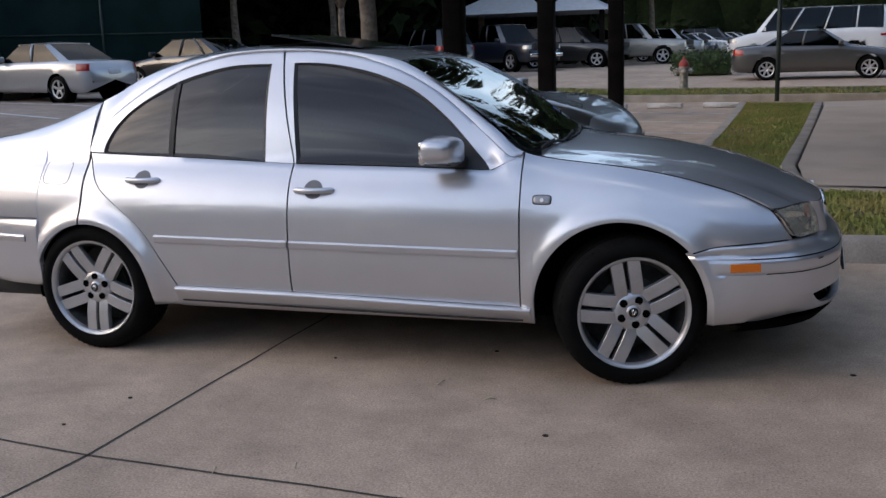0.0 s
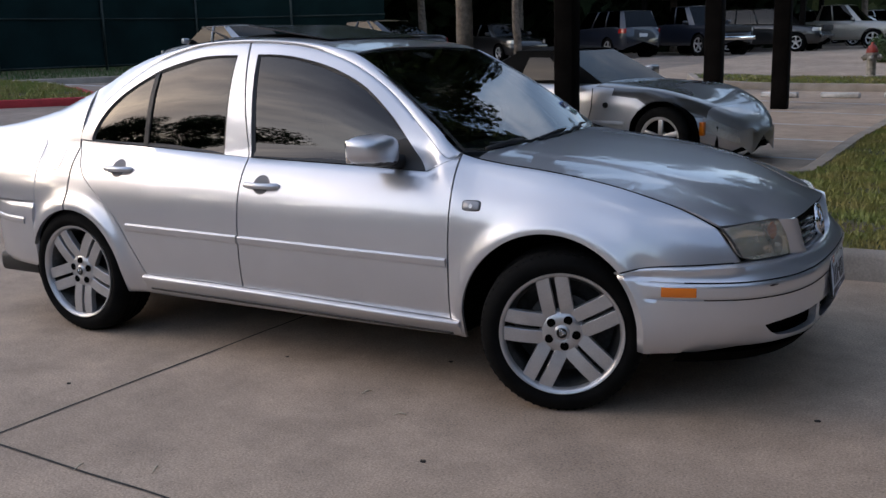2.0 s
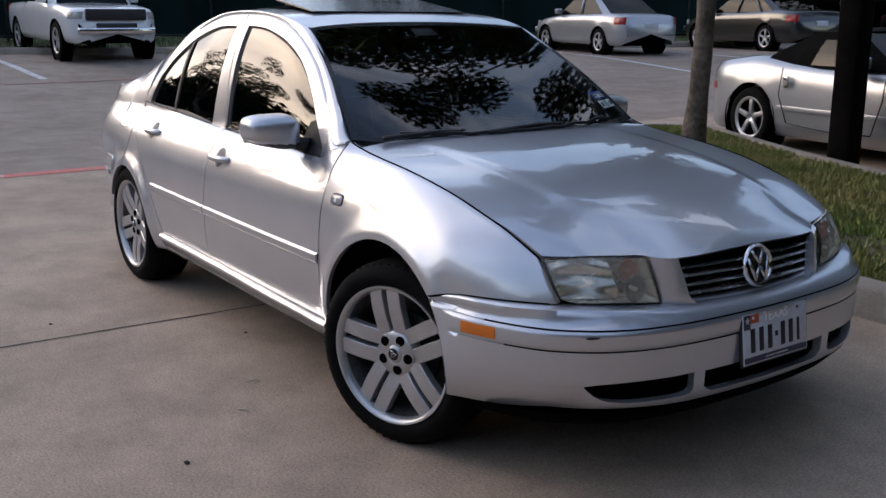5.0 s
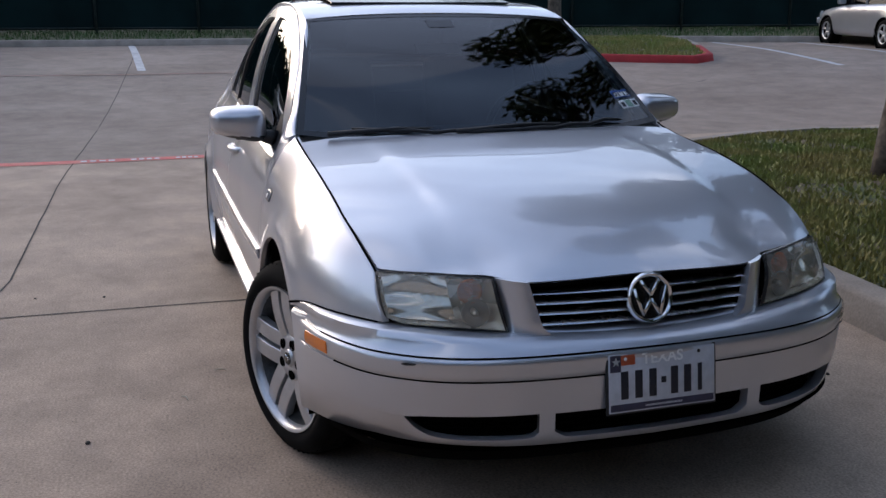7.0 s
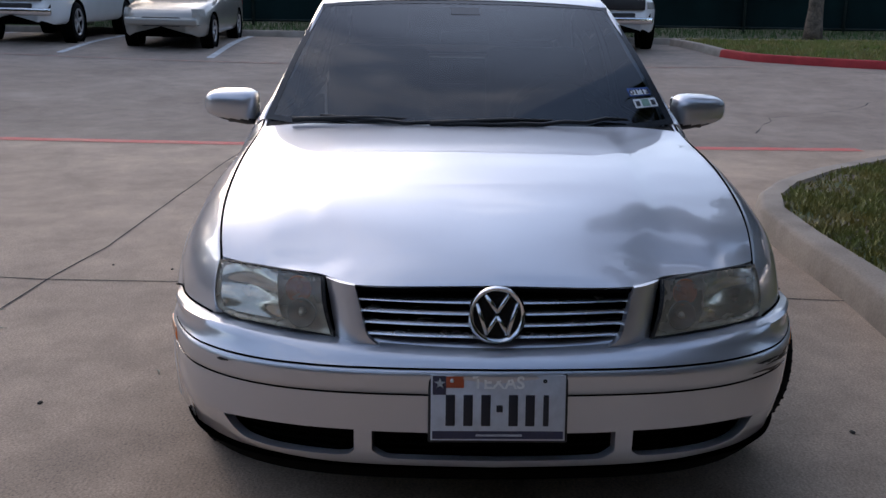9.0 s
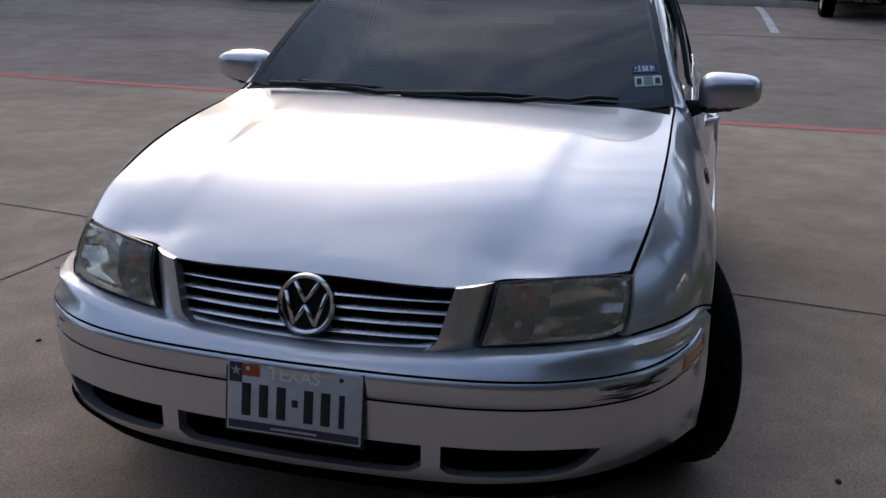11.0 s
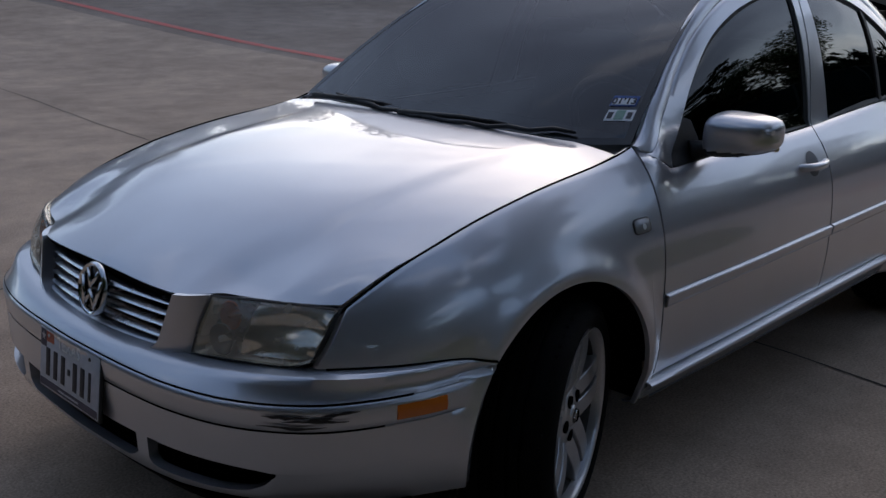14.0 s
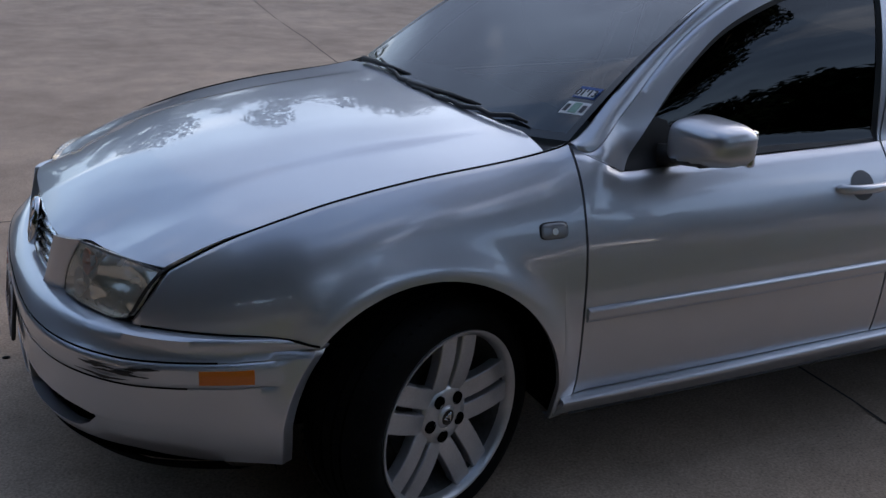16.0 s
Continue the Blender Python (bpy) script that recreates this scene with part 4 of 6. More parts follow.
bumper = part("front_bumper", sheet(rows, .03, lambda p: (-.8, -p.y * .5, 0), .004, keep=solid), SILVER, car)
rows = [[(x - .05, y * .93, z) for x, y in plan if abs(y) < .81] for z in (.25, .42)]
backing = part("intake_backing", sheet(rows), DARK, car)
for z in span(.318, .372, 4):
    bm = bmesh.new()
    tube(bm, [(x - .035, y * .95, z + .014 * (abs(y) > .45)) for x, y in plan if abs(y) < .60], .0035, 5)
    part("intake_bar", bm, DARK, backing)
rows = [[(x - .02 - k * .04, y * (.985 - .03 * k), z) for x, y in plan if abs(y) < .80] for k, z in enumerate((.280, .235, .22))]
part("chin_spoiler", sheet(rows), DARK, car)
for s in (-1, 1):
    ends = [(x, y) for x, y in plan if s * y > .66 and x > .420]
    run = [p for p in ends if p[0] < .545]
    rows = [[bumper_out for bumper_out in [(x + .003, y + s * (.0085 - abs(dz) * .15), .500 + dz) for dz in span(-.017, .017, 5)]] for x, y in run]
    part("side_marker", sheet(rows, .004, (0, -s, 0)), AMBER, bumper, "amber side marker lens")
    # scuffs where paint has gone from the corner
    for k, (y0, z0, ln) in enumerate(((.61, .511, .09), (.65, .501, .10), (.60, .489, .12), (.71, .515, .05), (.69, .507, .04)) if s > 0 else ((.60, .514, .05),)):
        seg = [(x, y) for x, y in plan if y0 < s * y < y0 + ln]
        if len(seg) > 2:
            rows = [[(x + .0075, y + s * .0075, z0 + dz + .006 * noise.noise(Vector((y * 14, k * 3.1, 0)))) for dz in (-.0075 * math.sin(math.pi * (j + .3) / len(seg)) * (.4 + abs(noise.noise(Vector((y * 60, k, 1))))), .0062 * math.sin(math.pi * (j + .6) / len(seg)) * (.3 + 1.4 * abs(noise.noise(Vector((y * 45, k, 4))))))] for j, (x, y) in enumerate(seg)]
            part("paint_scuff", sheet(rows), BLACK_PLASTIC, bumper, "black scuff where paint is scraped off")

# dark lines along the bumper's moulding, and its shut line with the fender
for row, nm in ((4, "moulding_groove"), (9, "moulding_groove")):
    bm = bmesh.new()
    tube(bm, [bumper_point(x, y, row, .5) for x, y in plan if x > (.56 if row == 4 else .50)], .0026, 6)
    part(nm, bm, DARK, bumper)
for s in (-1, 1):
    bm = bmesh.new()
    tube(bm, [side(s, x, BUMPER_LINE(x) + .001, .0005) for x in span(.285, .64, 24)], .0030, 6)
    part("bumper_shut_line", bm, DARK, bumper)

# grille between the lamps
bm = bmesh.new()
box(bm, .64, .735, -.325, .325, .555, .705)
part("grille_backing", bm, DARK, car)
for k, z in enumerate((.586, .612, .638, .664)):
    w = .292 + .030 * k / 3
    rows = [[(.806 - .05 * (y / .4) ** 2 - (z - .58) * .17 + dx, y, z + dz) for dx, dz in ((-.03, .0050), (-.009, .0046), (.003, -.0010), (.0035, -.0022), (.001, -.0034), (-.03, -.003))] for y in span(-w, w, 24)]
    part("grille_slat", sheet(rows), BRIGHT_TRIM, car, "silver horizontal grille slat")
for s in (-1, 1):
    rows = []
    for v in span(0, 1, 14):
        i0 = lerp((.782, s * .322, .700), (.806, s * .296, .600), min(v / .75, 1))
        if v > .75:
            w = (v - .75) / .25
            i0 = (.806 + .008 * w, s * (.296 - .035 * w * w), .600 - .036 * w)
        o0 = lerp((.728, s * .392, .704), (.768, s * .366, .566), v)
        rows.append([tuple(Vector(lerp(i0, o0, u)) + Vector((.010 * math.sin(math.pi * u), 0, 0))) for u in span(0, 1, 7)])
    part("grille_surround", sheet(rows, .03, (-1, 0, 0)), SILVER, car)
rows = [[(.806 - .05 * (y / .4) ** 2 + dx, y, .566 + dz + .010 * abs(y / .29) ** 6) for dx, dz in ((-.03, .002), (.0, .002), (.008, -.001), (.010, -.006))] for y in span(-.285, .285, 24)]
part("grille_lower_lip", sheet(rows), SILVER, car)
badge = thing("badge", None)
badge.parent = car
EM = pose(.808, .004, .640, 0, -12, 0)
bm = bmesh.new()
lathe(bm, [(.054, -.01), (.066, -.004), (.067, .004), (.062, .010), (.056, .008), (.053, .001)], 40, "x", EM)
part("badge_ring", bm, CHROME, badge, "chrome ring badge")
bm = bmesh.new()
lathe(bm, [(.0005, .002), (.054, .002)], 40, "x", EM)
part("badge_disc", bm, BLACK_GLOSS, badge)
for y0, z0, y1, z1 in ((-.026, .046, 0, .006), (.026, .046, 0, .006), (-.046, .026, -.024, -.044), (.046, .026, .024, -.044), (-.024, -.044, 0, -.002), (.024, -.044, 0, -.002)):
    bm = bmesh.new()
    tube(bm, [EM @ Vector((.006, y0, z0)), EM @ Vector((.008, y1, z1))], .0056, 6)
    part("badge_bar", bm, CHROME, badge)

# number plate in a dark holder; its characters stand as plain bars
plate = thing("number_plate", None)
plate.parent = car
PM = pose(.886, .006, .447, 0, -7, 0)
bm = bmesh.new()
box(bm, -.006, .004, -.158, .158, -.082, .082, .004, PM)
part("plate_holder", bm, BLACK_PLASTIC, plate)
bm = bmesh.new()
box(bm, .003, .006, -.152, .152, -.076, .076, .0015, PM)
part("plate_sheet", bm, PLATE_WHITE, plate, "pale blue and white number plate")
for y0, y1, z0, z1, mm in ((-.118, -.078, .046, .072, PLATE_RED), (-.148, -.118, .030, .073, PLATE_NIGHT), (-.148, .148, -.072, -.054, PLATE_NIGHT), (-.050, .055, -.066, -.061, PLATE_WHITE)):
    bm = bmesh.new()
    box(bm, .0055, .0066, y0, y1, z0, z1, 0, PM)
    part("plate_band", bm, mm, plate)
bm = bmesh.new()
star = [bm.verts.new(PM @ Vector((.0074, -.132 + (.013 if k % 2 == 0 else .0055) * math.sin(math.pi * k / 5), .056 + (.013 if k % 2 == 0 else .0055) * math.cos(math.pi * k / 5)))) for k in range(10)]
bm.faces.new(star)
bm.normal_update()
bmesh.ops.extrude_face_region(bm, geom=bm.faces[:])
part("plate_star", bm, STICKER_WHITE, plate, smooth=False)
for k, y in enumerate((-.108, -.068, -.028, .034, .072, .108)):
    bm = bmesh.new()
    box(bm, .0055, .0072, y - .0105 * (1 if k < 5 else .6), y + .0105 * (1 if k < 5 else .6), -.042, .030, .001, PM)
    part("plate_bar", bm, PLATE_INK, plate)
bm = bmesh.new()
box(bm, .0055, .0072, -.004, .010, -.010, .006, .001, PM)
part("plate_bar", bm, PLATE_INK, plate)
for y in (-.105, .105):
    for z in (.062,):
        bm = bmesh.new()
        lathe(bm, [(.0005, .008), (.004, .008), (.005, .006)], 10, "x", PM @ pose(0, y, z))
        part("plate_screw", bm, BLACK_PLASTIC if y > 0 else STICKER_WHITE, plate)
text("TEXAS", .040, PM @ pose(.0068, .0, .057, 90, 0, 90), STICKER_WHITE, plate)

# headlamps
for s in (-1, 1):
    lamp = thing("headlamp", None)
    lamp.parent = car
    TI, TO, BI, BO = (.722, s * .394, .702), (.580, s * .662, .706), (.765, s * .368, .572), (.656, s * .657, .588)

    def lamp_at(u, v, out=0.0):
        p = Vector(lerp(lerp(BI, BO, u), lerp(TI, TO, u), v))
        p.z += .004 * math.sin(math.pi * u) * v
        if v < .3:
            p.z += .018 * max(0, (u - .75) / .25) ** 2 * (1 - v / .3)
        bulge = .030 * math.sin(math.pi * (u * .8 + .1)) + .012 * math.sin(math.pi * v)
        return tuple(p + Vector((.80, s * .52, .30)).normalized() * (bulge + out))
    part("lamp_lens", sheet([[lamp_at(u, v, .0) for u in span(.015, .985, 20)] for v in span(.02, .98, 12)], .012, (-1, 0, 0)), HAZE_LENS, lamp, "yellowed hazy headlamp lens")
    part("lamp_housing", sheet([[tuple(Vector(lamp_at(u, v)) - Vector((.055 * (1 - (2 * u - 1) ** 6) * (1 - (2 * v - 1) ** 6), 0, 0))) for u in span(0, 1, 20)] for v in span(0, 1, 14)]), REFLECTOR, lamp)
    for u, v, r, mm, nm in ((.22, .70, .030, AMBER_BULB, "indicator_reflector"), (.22, .30, .034, DULL_BOWL, "fog_reflector")):
        c = Vector(lamp_at(u, v)) - Vector((.012, s * .006, .003))
        bm = bmesh.new()
        lathe(bm, [(.001, -.022), (r * .5, -.016), (r * .86, -.004), (r, .004), (r * 1.06, .002)], 24, "x", Matrix.Translation(c) @ pose(0, 0, 0, 0, -8, s * 12))
        part(nm, bm, mm, lamp)
        bm = bmesh.new()
        lathe(bm, [(.0005, .010), (.007, .006), (.009, -.02)], 12, "x", Matrix.Translation(c))
        part("bulb", bm, REFLECTOR if r > .031 else AMBER_BULB, lamp)
    # stepped main bowl: flutes across a curved mirror
    rows = [[tuple(Vector(lamp_at(u, v)) - Vector((.016 + .030 * math.sin(math.pi * (u - .38) / .56) * math.sin(math.pi * (v - .08) / .84) + .0035 * math.sin(v * 15), 0, 0))) for u in span(.38, .94, 16)] for v in span(.08, .92, 26)]
    part("main_reflector", sheet(rows), CHROME, lamp, "fluted mirror bowl of the headlamp")
    loop = [(u, 0) for u in span(0, 1, 14)] + [(1, v) for v in span(0, 1, 9)[1:]] + [(u, 1) for u in span(1, 0, 14)[1:]] + [(0, v) for v in span(1, 0, 9)[1:]]
    rows = [[lamp_at(.5 + (u - .5) * k, .5 + (v - .5) * k, -.002 if k > 1 else .0015) for k in (1.02, .97)] for u, v in loop]
    part("lamp_seal", sheet(rows), BLACK_PLASTIC, lamp)

# door mirrors
for s in (-1, 1):
    mirror = thing("door_mirror", None)
    mirror.parent = car
    bm = bmesh.new()
    bmesh.ops.create_uvsphere(bm, u_segments=32, v_segments=20, radius=1)
    for v in bm.verts:
        p = v.co
        e = [math.copysign(abs(c) ** .54, c) for c in p]
        taper = 1 - .16 * e[1] * 1
        v.co = Vector((-.735 + (.088 * e[0] if e[0] > 0 else .050 * e[0]) - .014 * e[1], s * (.866 + .100 * e[1]), .960 + .062 * e[2] * taper * (1 - .14 * max(e[0], 0)) + (.006 * e[1] if e[2] > 0 else .012 * e[1])))
    for f in bm.faces:
        f.material_index = int(f.calc_center_median().z < .916)
    part("mirror_shell", bm, [SILVER, BLACK_PLASTIC], mirror)
    bm = bmesh.new()
    box(bm, -.798, -.774, s * .862 - .084, s * .862 + .084, .913, 1.006, .008)
    part("mirror_glass", bm, CHROME, mirror, "mirror glass in black surround")
    bm = bmesh.new()
    box(bm, -.765, -.685, s * .835 - .042, s * .835 + .042, .901, .911, .004)
    part("mirror_base_trim", bm, BLACK_PLASTIC, mirror)
    bm = bmesh.new()
    tube(bm, [(-.665, s * .735, .905), (-.70, s * .775, .912), (-.735, s * .81, .925)], [.030, .024, .020], 10)
    part("mirror_arm", bm, BLACK_PLASTIC, mirror)
    bm = bmesh.new()
    tri = [(-.555, .880), (-.60, .93), (-.665, .995), (-.72, 1.01), (-.73, .885)]
    rows = [[side(s, x, BELT(x) + .002 + (z - BELT(x)) * v, .001) for v in span(0, 1, 6)] for x, z in dense(tri[:3], 4) + [(-.70, .985), (-.725, .93)]]
    part("mirror_sail", sheet(rows, .01, (0, -s, 0)), BLACK_PLASTIC, mirror)

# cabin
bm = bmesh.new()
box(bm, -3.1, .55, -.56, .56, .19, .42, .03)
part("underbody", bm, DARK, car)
bm = bmesh.new()
box(bm, -2.15, -.45, -.70, .70, .40, .43)
for s in (-1, 1):
    box(bm, -2.4, -.42, s * .70 - .015, s * .70 + .015, .28, .86)
box(bm, -2.9, -2.3, -.66, .66, .40, .93)
part("cabin_lining", bm, INTERIOR, car)
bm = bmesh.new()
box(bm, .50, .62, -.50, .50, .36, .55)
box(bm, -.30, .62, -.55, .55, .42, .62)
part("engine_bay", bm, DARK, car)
rows = [[(x + .10 * abs(q) ** 2 * (k < 3), q * .66, z) for q in span(-1, 1, 17)] for k, (x, z) in enumerate(((-.36, .90), (-.50, .925), (-.66, .93), (-.72, .90), (-.74, .70)))]
part("dashboard", sheet(rows), INTERIOR, car)
bm = bmesh.new()
lathe(bm, [(.185 + .016 * math.cos(a), .016 * math.sin(a)) for a in span(0, 2 * math.pi, 9)[:-1]], 28, "x", pose(-.86, .36, .90, 0, 24, 0), closed=True)
part("steering_wheel", bm, BLACK_PLASTIC, car)
for y in (-.36, .36):
    bm = bmesh.new()
    box(bm, -1.55, -1.05, y - .24, y + .24, .45, .60, .05)
    box(bm, -.07, .07, -.23, .23, 0, .62, .05, pose(-1.52, y, .55, 0, -16, 0))
    box(bm, -.05, .05, -.13, .13, .66, .84, .04, pose(-1.52, y, .55, 0, -16, 0))
    part("front_seat", bm, INTERIOR, car)
bm = bmesh.new()
box(bm, -.08, .08, -.62, .62, 0, .58, .05, pose(-2.30, 0, .50, 0, -18, 0))
part("rear_seat", bm, INTERIOR, car)
rows = [[screen(q, v, -.10) for q in span(-.16, .16, 5)] for v in (.80, .90)]
part("rear_view_mirror", sheet(rows, .02, (-1, 0, 0)), BLACK_PLASTIC, car)
rows = [[(x, q * TOP_Y(x) * .94, roof_z(x, q * TOP_Y(x)) - .035) for q in span(-1, 1, 9)] for x in span(-1.08, -2.3, 8)]
part("headlining", sheet(rows), INTERIOR, car)

# ---- wheels: five twin spokes ----
def road_wheel(parent, m, tyre_r=.307, rim_r=.226, wide=.225, label="five twin-spoke alloy wheel"):
    """The outer face looks along -y."""
    w = thing("wheel", m, label)
    w.parent = parent
    bm = bmesh.new()
    h = wide / 2
    prof = [(rim_r - .004, -h + .012), (rim_r + .008, -h + .002), (rim_r + .025, -h - .006), (tyre_r - .040, -h - .007), (tyre_r - .018, -h + .006), (tyre_r - .006, -h + .022), (tyre_r, -h + .045)]
    for gx in (-.050, -.018, .018, .050):
        prof += [(tyre_r + .001, gx - .005), (tyre_r - .007, gx - .004), (tyre_r - .007, gx + .004), (tyre_r + .001, gx + .005)]
    prof += [(tyre_r, h - .045), (tyre_r - .006, h - .022), (tyre_r - .018, h - .006), (tyre_r - .040, h + .006), (rim_r + .008, h - .002), (rim_r - .004, h - .012)]
    lathe(bm, prof, 72)
    for k in range(60):
        for q in (-1, 1):
            a = 2 * math.pi * (k + .25 * q) / 60
            box(bm, -.004, .004, -.014, .014, -.003, .0022, 0, pose(0, 0, 0, 0, -math.degrees(a), 0) @ pose(0, q * (h - .030), tyre_r - .0075, 0, 0, q * 24))
    part("tyre", bm, RUBBER, w, "black low-profile rubber tyre")
    bm = bmesh.new()
    lathe(bm, [(rim_r - .014, -h + .030), (rim_r - .010, -h + .010), (rim_r - .002, -h - .001), (rim_r + .005, -h - .002), (rim_r + .006, -h + .010)], 72)
    part("rim_lip", bm, ALLOY, w)
    bm = bmesh.new()
    lathe(bm, [(rim_r - .012, -h + .024), (rim_r - .030, -h + .060), (rim_r - .034, .06), (.05, .064)], 60)
    part("rim_barrel", bm, ALLOY_DARK, w)
    bm = bmesh.new()
    lathe(bm, [(.03, -.030), (.135, -.026), (.135, -.010), (.03, -.008)], 40)
    part("brake_disc", bm, ALLOY_DARK, w)
    face = -h + .012
    for k in range(5):
        for q in (-1, 1):
            bm = bmesh.new()
            rows = []
            for t in span(0, 1, 9):
                r = .062 + (rim_r - .010 - .062) * t
                off = q * (.0330 + .002 * t)
                wd = .0262
                dep = face + .020 - .020 * math.sin(math.pi * .5 * min(t * 1.3, 1)) + .004 * t
                rows.append([(off + e * wd, dep + d, r) for e, d in ((-1.0, .024), (-.98, .0025), (-.90, 0), (.90, 0), (.98, .0025), (1.0, .024))])
            bm.free()
            bm = sheet(rows, .004, (0, 1, 0), .001)
            bmesh.ops.transform(bm, matrix=pose(0, 0, 0, 0, 72 * k + 36, 0), verts=bm.verts)
            part("spoke", bm, ALLOY, w, smooth=False)
    bm = bmesh.new()
    hub = [(.030, face + .012), (.034, face + .010), (.070, face + .016), (.082, face + .026), (.086, face + .05)]
    lathe(bm, hub, 60)
    part("hub_face", bm, ALLOY, w)
    # black discs on the hub stand in for shade inside the lug holes
    for k in range(5):
        bm = bmesh.new()
        a = radians(72 * k + 72)
        mm = Matrix.Translation((.054 * math.sin(a), face + .0100, .052 * math.cos(a)))
        lathe(bm, [(.0005, .001), (.0150, .001), (.0165, -.0005), (.0165, .006)], 16, "y", mm)
        part("lug_hole", bm, DARK, w)
    bm = bmesh.new()
    lathe(bm, [(.0005, face + .004), (.020, face + .005), (.027, face + .008), (.031, face + .014)], 32)
    cap = part("centre_cap", bm, ALLOY, w)
    bm = bmesh.new()
    lathe(bm, [(.0005, face + .0032), (.020, face + .0038), (.0205, face + .006)], 32)
    part("cap_disc", bm, BLACK_GLOSS, cap)
    for x0, z0, x1, z1 in ((-.012, .010, 0, -.012), (.012, .010, 0, -.012), (-.006, .012, 0, 0), (.006, .012, 0, 0)):
        bm = bmesh.new()
        tube(bm, [(x0, face + .003, z0), (x1, face + .003, z1)], .002, 5)
        part("cap_bar", bm, CHROME, cap)
    return w


TRACK = .738
wheel = road_wheel(car, pose(-2.505, -TRACK, .305))
wheel["group"] = "road wheels"
for x, y, turn in ((-2.505, TRACK, 180), (.026, -TRACK, 19), (-.016, TRACK, 180 + 21)):
    copy_thing(wheel, pose(x, y, .305, 0, 0, turn) @ pose(0, 0, 0, 0, 0 if x < -1 else (26 if y < 0 else -28), 0))

# ---- fence, posts, hydrant ----
SCREEN = material("green_windscreen", (0.005, 0.018, 0.018), 0.9, spec=0.12, spread=0.2, size=.8, grain=220, bump=0.15)
GALV = material("dark_post", (0.03, 0.045, 0.042), 0.6, metal=0.3, spread=0.2)
TIMBER = material("dark_timber", (0.006, 0.005, 0.0045), 0.9, spec=0.08, spread=0.3, size=3, grain=40, bump=0.4)
BARK = material("bark", (0.17, 0.135, 0.105), 0.95, spread=0.35, size=7, grain=26, bump=1.0, colour2=(0.07, 0.055, 0.043))
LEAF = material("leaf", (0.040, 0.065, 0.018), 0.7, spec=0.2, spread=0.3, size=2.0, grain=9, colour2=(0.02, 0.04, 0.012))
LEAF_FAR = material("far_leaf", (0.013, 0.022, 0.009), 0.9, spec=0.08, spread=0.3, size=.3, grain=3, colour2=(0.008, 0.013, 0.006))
fence = thing("fence", None, "tall chain-link fence with dark green wind screen", "fence")
line = [(-27.5, -42), (-27.0, -2), (-25.6, 12), (-23.0, 22), (-17.5, 25.5)]
for (x0, y0), (x1, y1) in zip(line, line[1:]):
    n = max(1, round(math.hypot(x1 - x0, y1 - y0) / 3.0))
    for k in range(n):
        a, b = lerp((x0, y0), (x1, y1), k / n), lerp((x0, y0), (x1, y1), (k + 1) / n)
        rows = []
        for t in span(0, 1, 9):
            p = lerp(a, b, t)
            sag = .05 * math.sin(math.pi * t)
            rows.append([(p[0] + .03 * noise.noise(Vector((p[1] * 2, z * 2, 1))), p[1], ground_z(*p) + .22 + z) for z in (.0 + sag * .5, .8, 1.6, 2.4, 3.1 - sag)])
        part("wind_screen", sheet(rows), SCREEN, fence)
        bm = bmesh.new()
        tube(bm, [(a[0] + .05, a[1], ground_z(*a)), (a[0] + .05, a[1], ground_z(*a) + 3.4)], .04, 8)
        part("fence_post", bm, GALV, fence)
        for z in (.28, 1.75, 3.35):
            bm = bmesh.new()
            tube(bm, [(a[0] + .03, a[1], ground_z(*a) + z), (b[0] + .03, b[1], ground_z(*b) + z)], .022, 6)
            part("fence_rail", bm, GALV, fence)

for x, y, w, braces in ((-2.655, 5.85, .22, 0), (-3.75, 16.4, .34, 1), (-1.92, 13.7, .27, 1)):
    post = thing("timber_post", pose(x, y, ground_z(x, y)), "square dark timber post with braces", "post", "timber posts")
    bm = bmesh.new()
    box(bm, -w / 2, w / 2, -w / 2, w / 2, -.05, 3.4, .02)
    part("post_shaft", bm, TIMBER, post)
    if braces:
        for s in (-1, 1):
            bm = bmesh.new()
            tube(bm, [(s * w * .4, 0, 2.15), (s * .95, 0, 3.0), (s * 1.1, 0, 3.12)], .06, 6)
            part("post_brace", bm, TIMBER, post)

hyd = thing("fire_hydrant", pose(-1.05, 19.0, ground_z(-1.05, 19.0) + .12), "weathered silver fire hydrant with red cap", "hydrant")
HYD = material("hydrant_silver", (0.42, 0.38, 0.33), 0.6, metal=0.3, spread=0.2, size=12)
HYD_RED = material("hydrant_red", (0.38, 0.05, 0.03), 0.5, spread=0.15)
bm = bmesh.new()
lathe(bm, [(.001, 0), (.16, 0), (.16, .03), (.10, .04), (.095, .46), (.13, .47), (.13, .51), (.10, .52)], 20, "z")
part("barrel", bm, HYD, hyd)
bm = bmesh.new()
lathe(bm, [(.12, .52), (.115, .58), (.08, .65), (.03, .69), (.028, .74), (.001, .74)], 20, "z")
part("cap", bm, HYD_RED, hyd)
for m in (pose(0, -.10, .40, 90), pose(.10, 0, .42, 0, 90), pose(-.10, 0, .42, 0, -90)):
    bm = bmesh.new()
    lathe(bm, [(.06, 0), (.06, .04), (.07, .04), (.07, .08), (.03, .09), (.02, .12), (.001, .12)], 14, "z", m)
    part("outlet", bm, HYD, hyd)
pole = thing("sign_pole", pose(.95, 16.0, ground_z(.95, 16.0)), "thin dark steel sign pole", "pole")
bm = bmesh.new()
tube(bm, [(0, 0, 0), (0, 0, 2.6)], .045, 8)
part("pole_shaft", bm, GALV, pole)


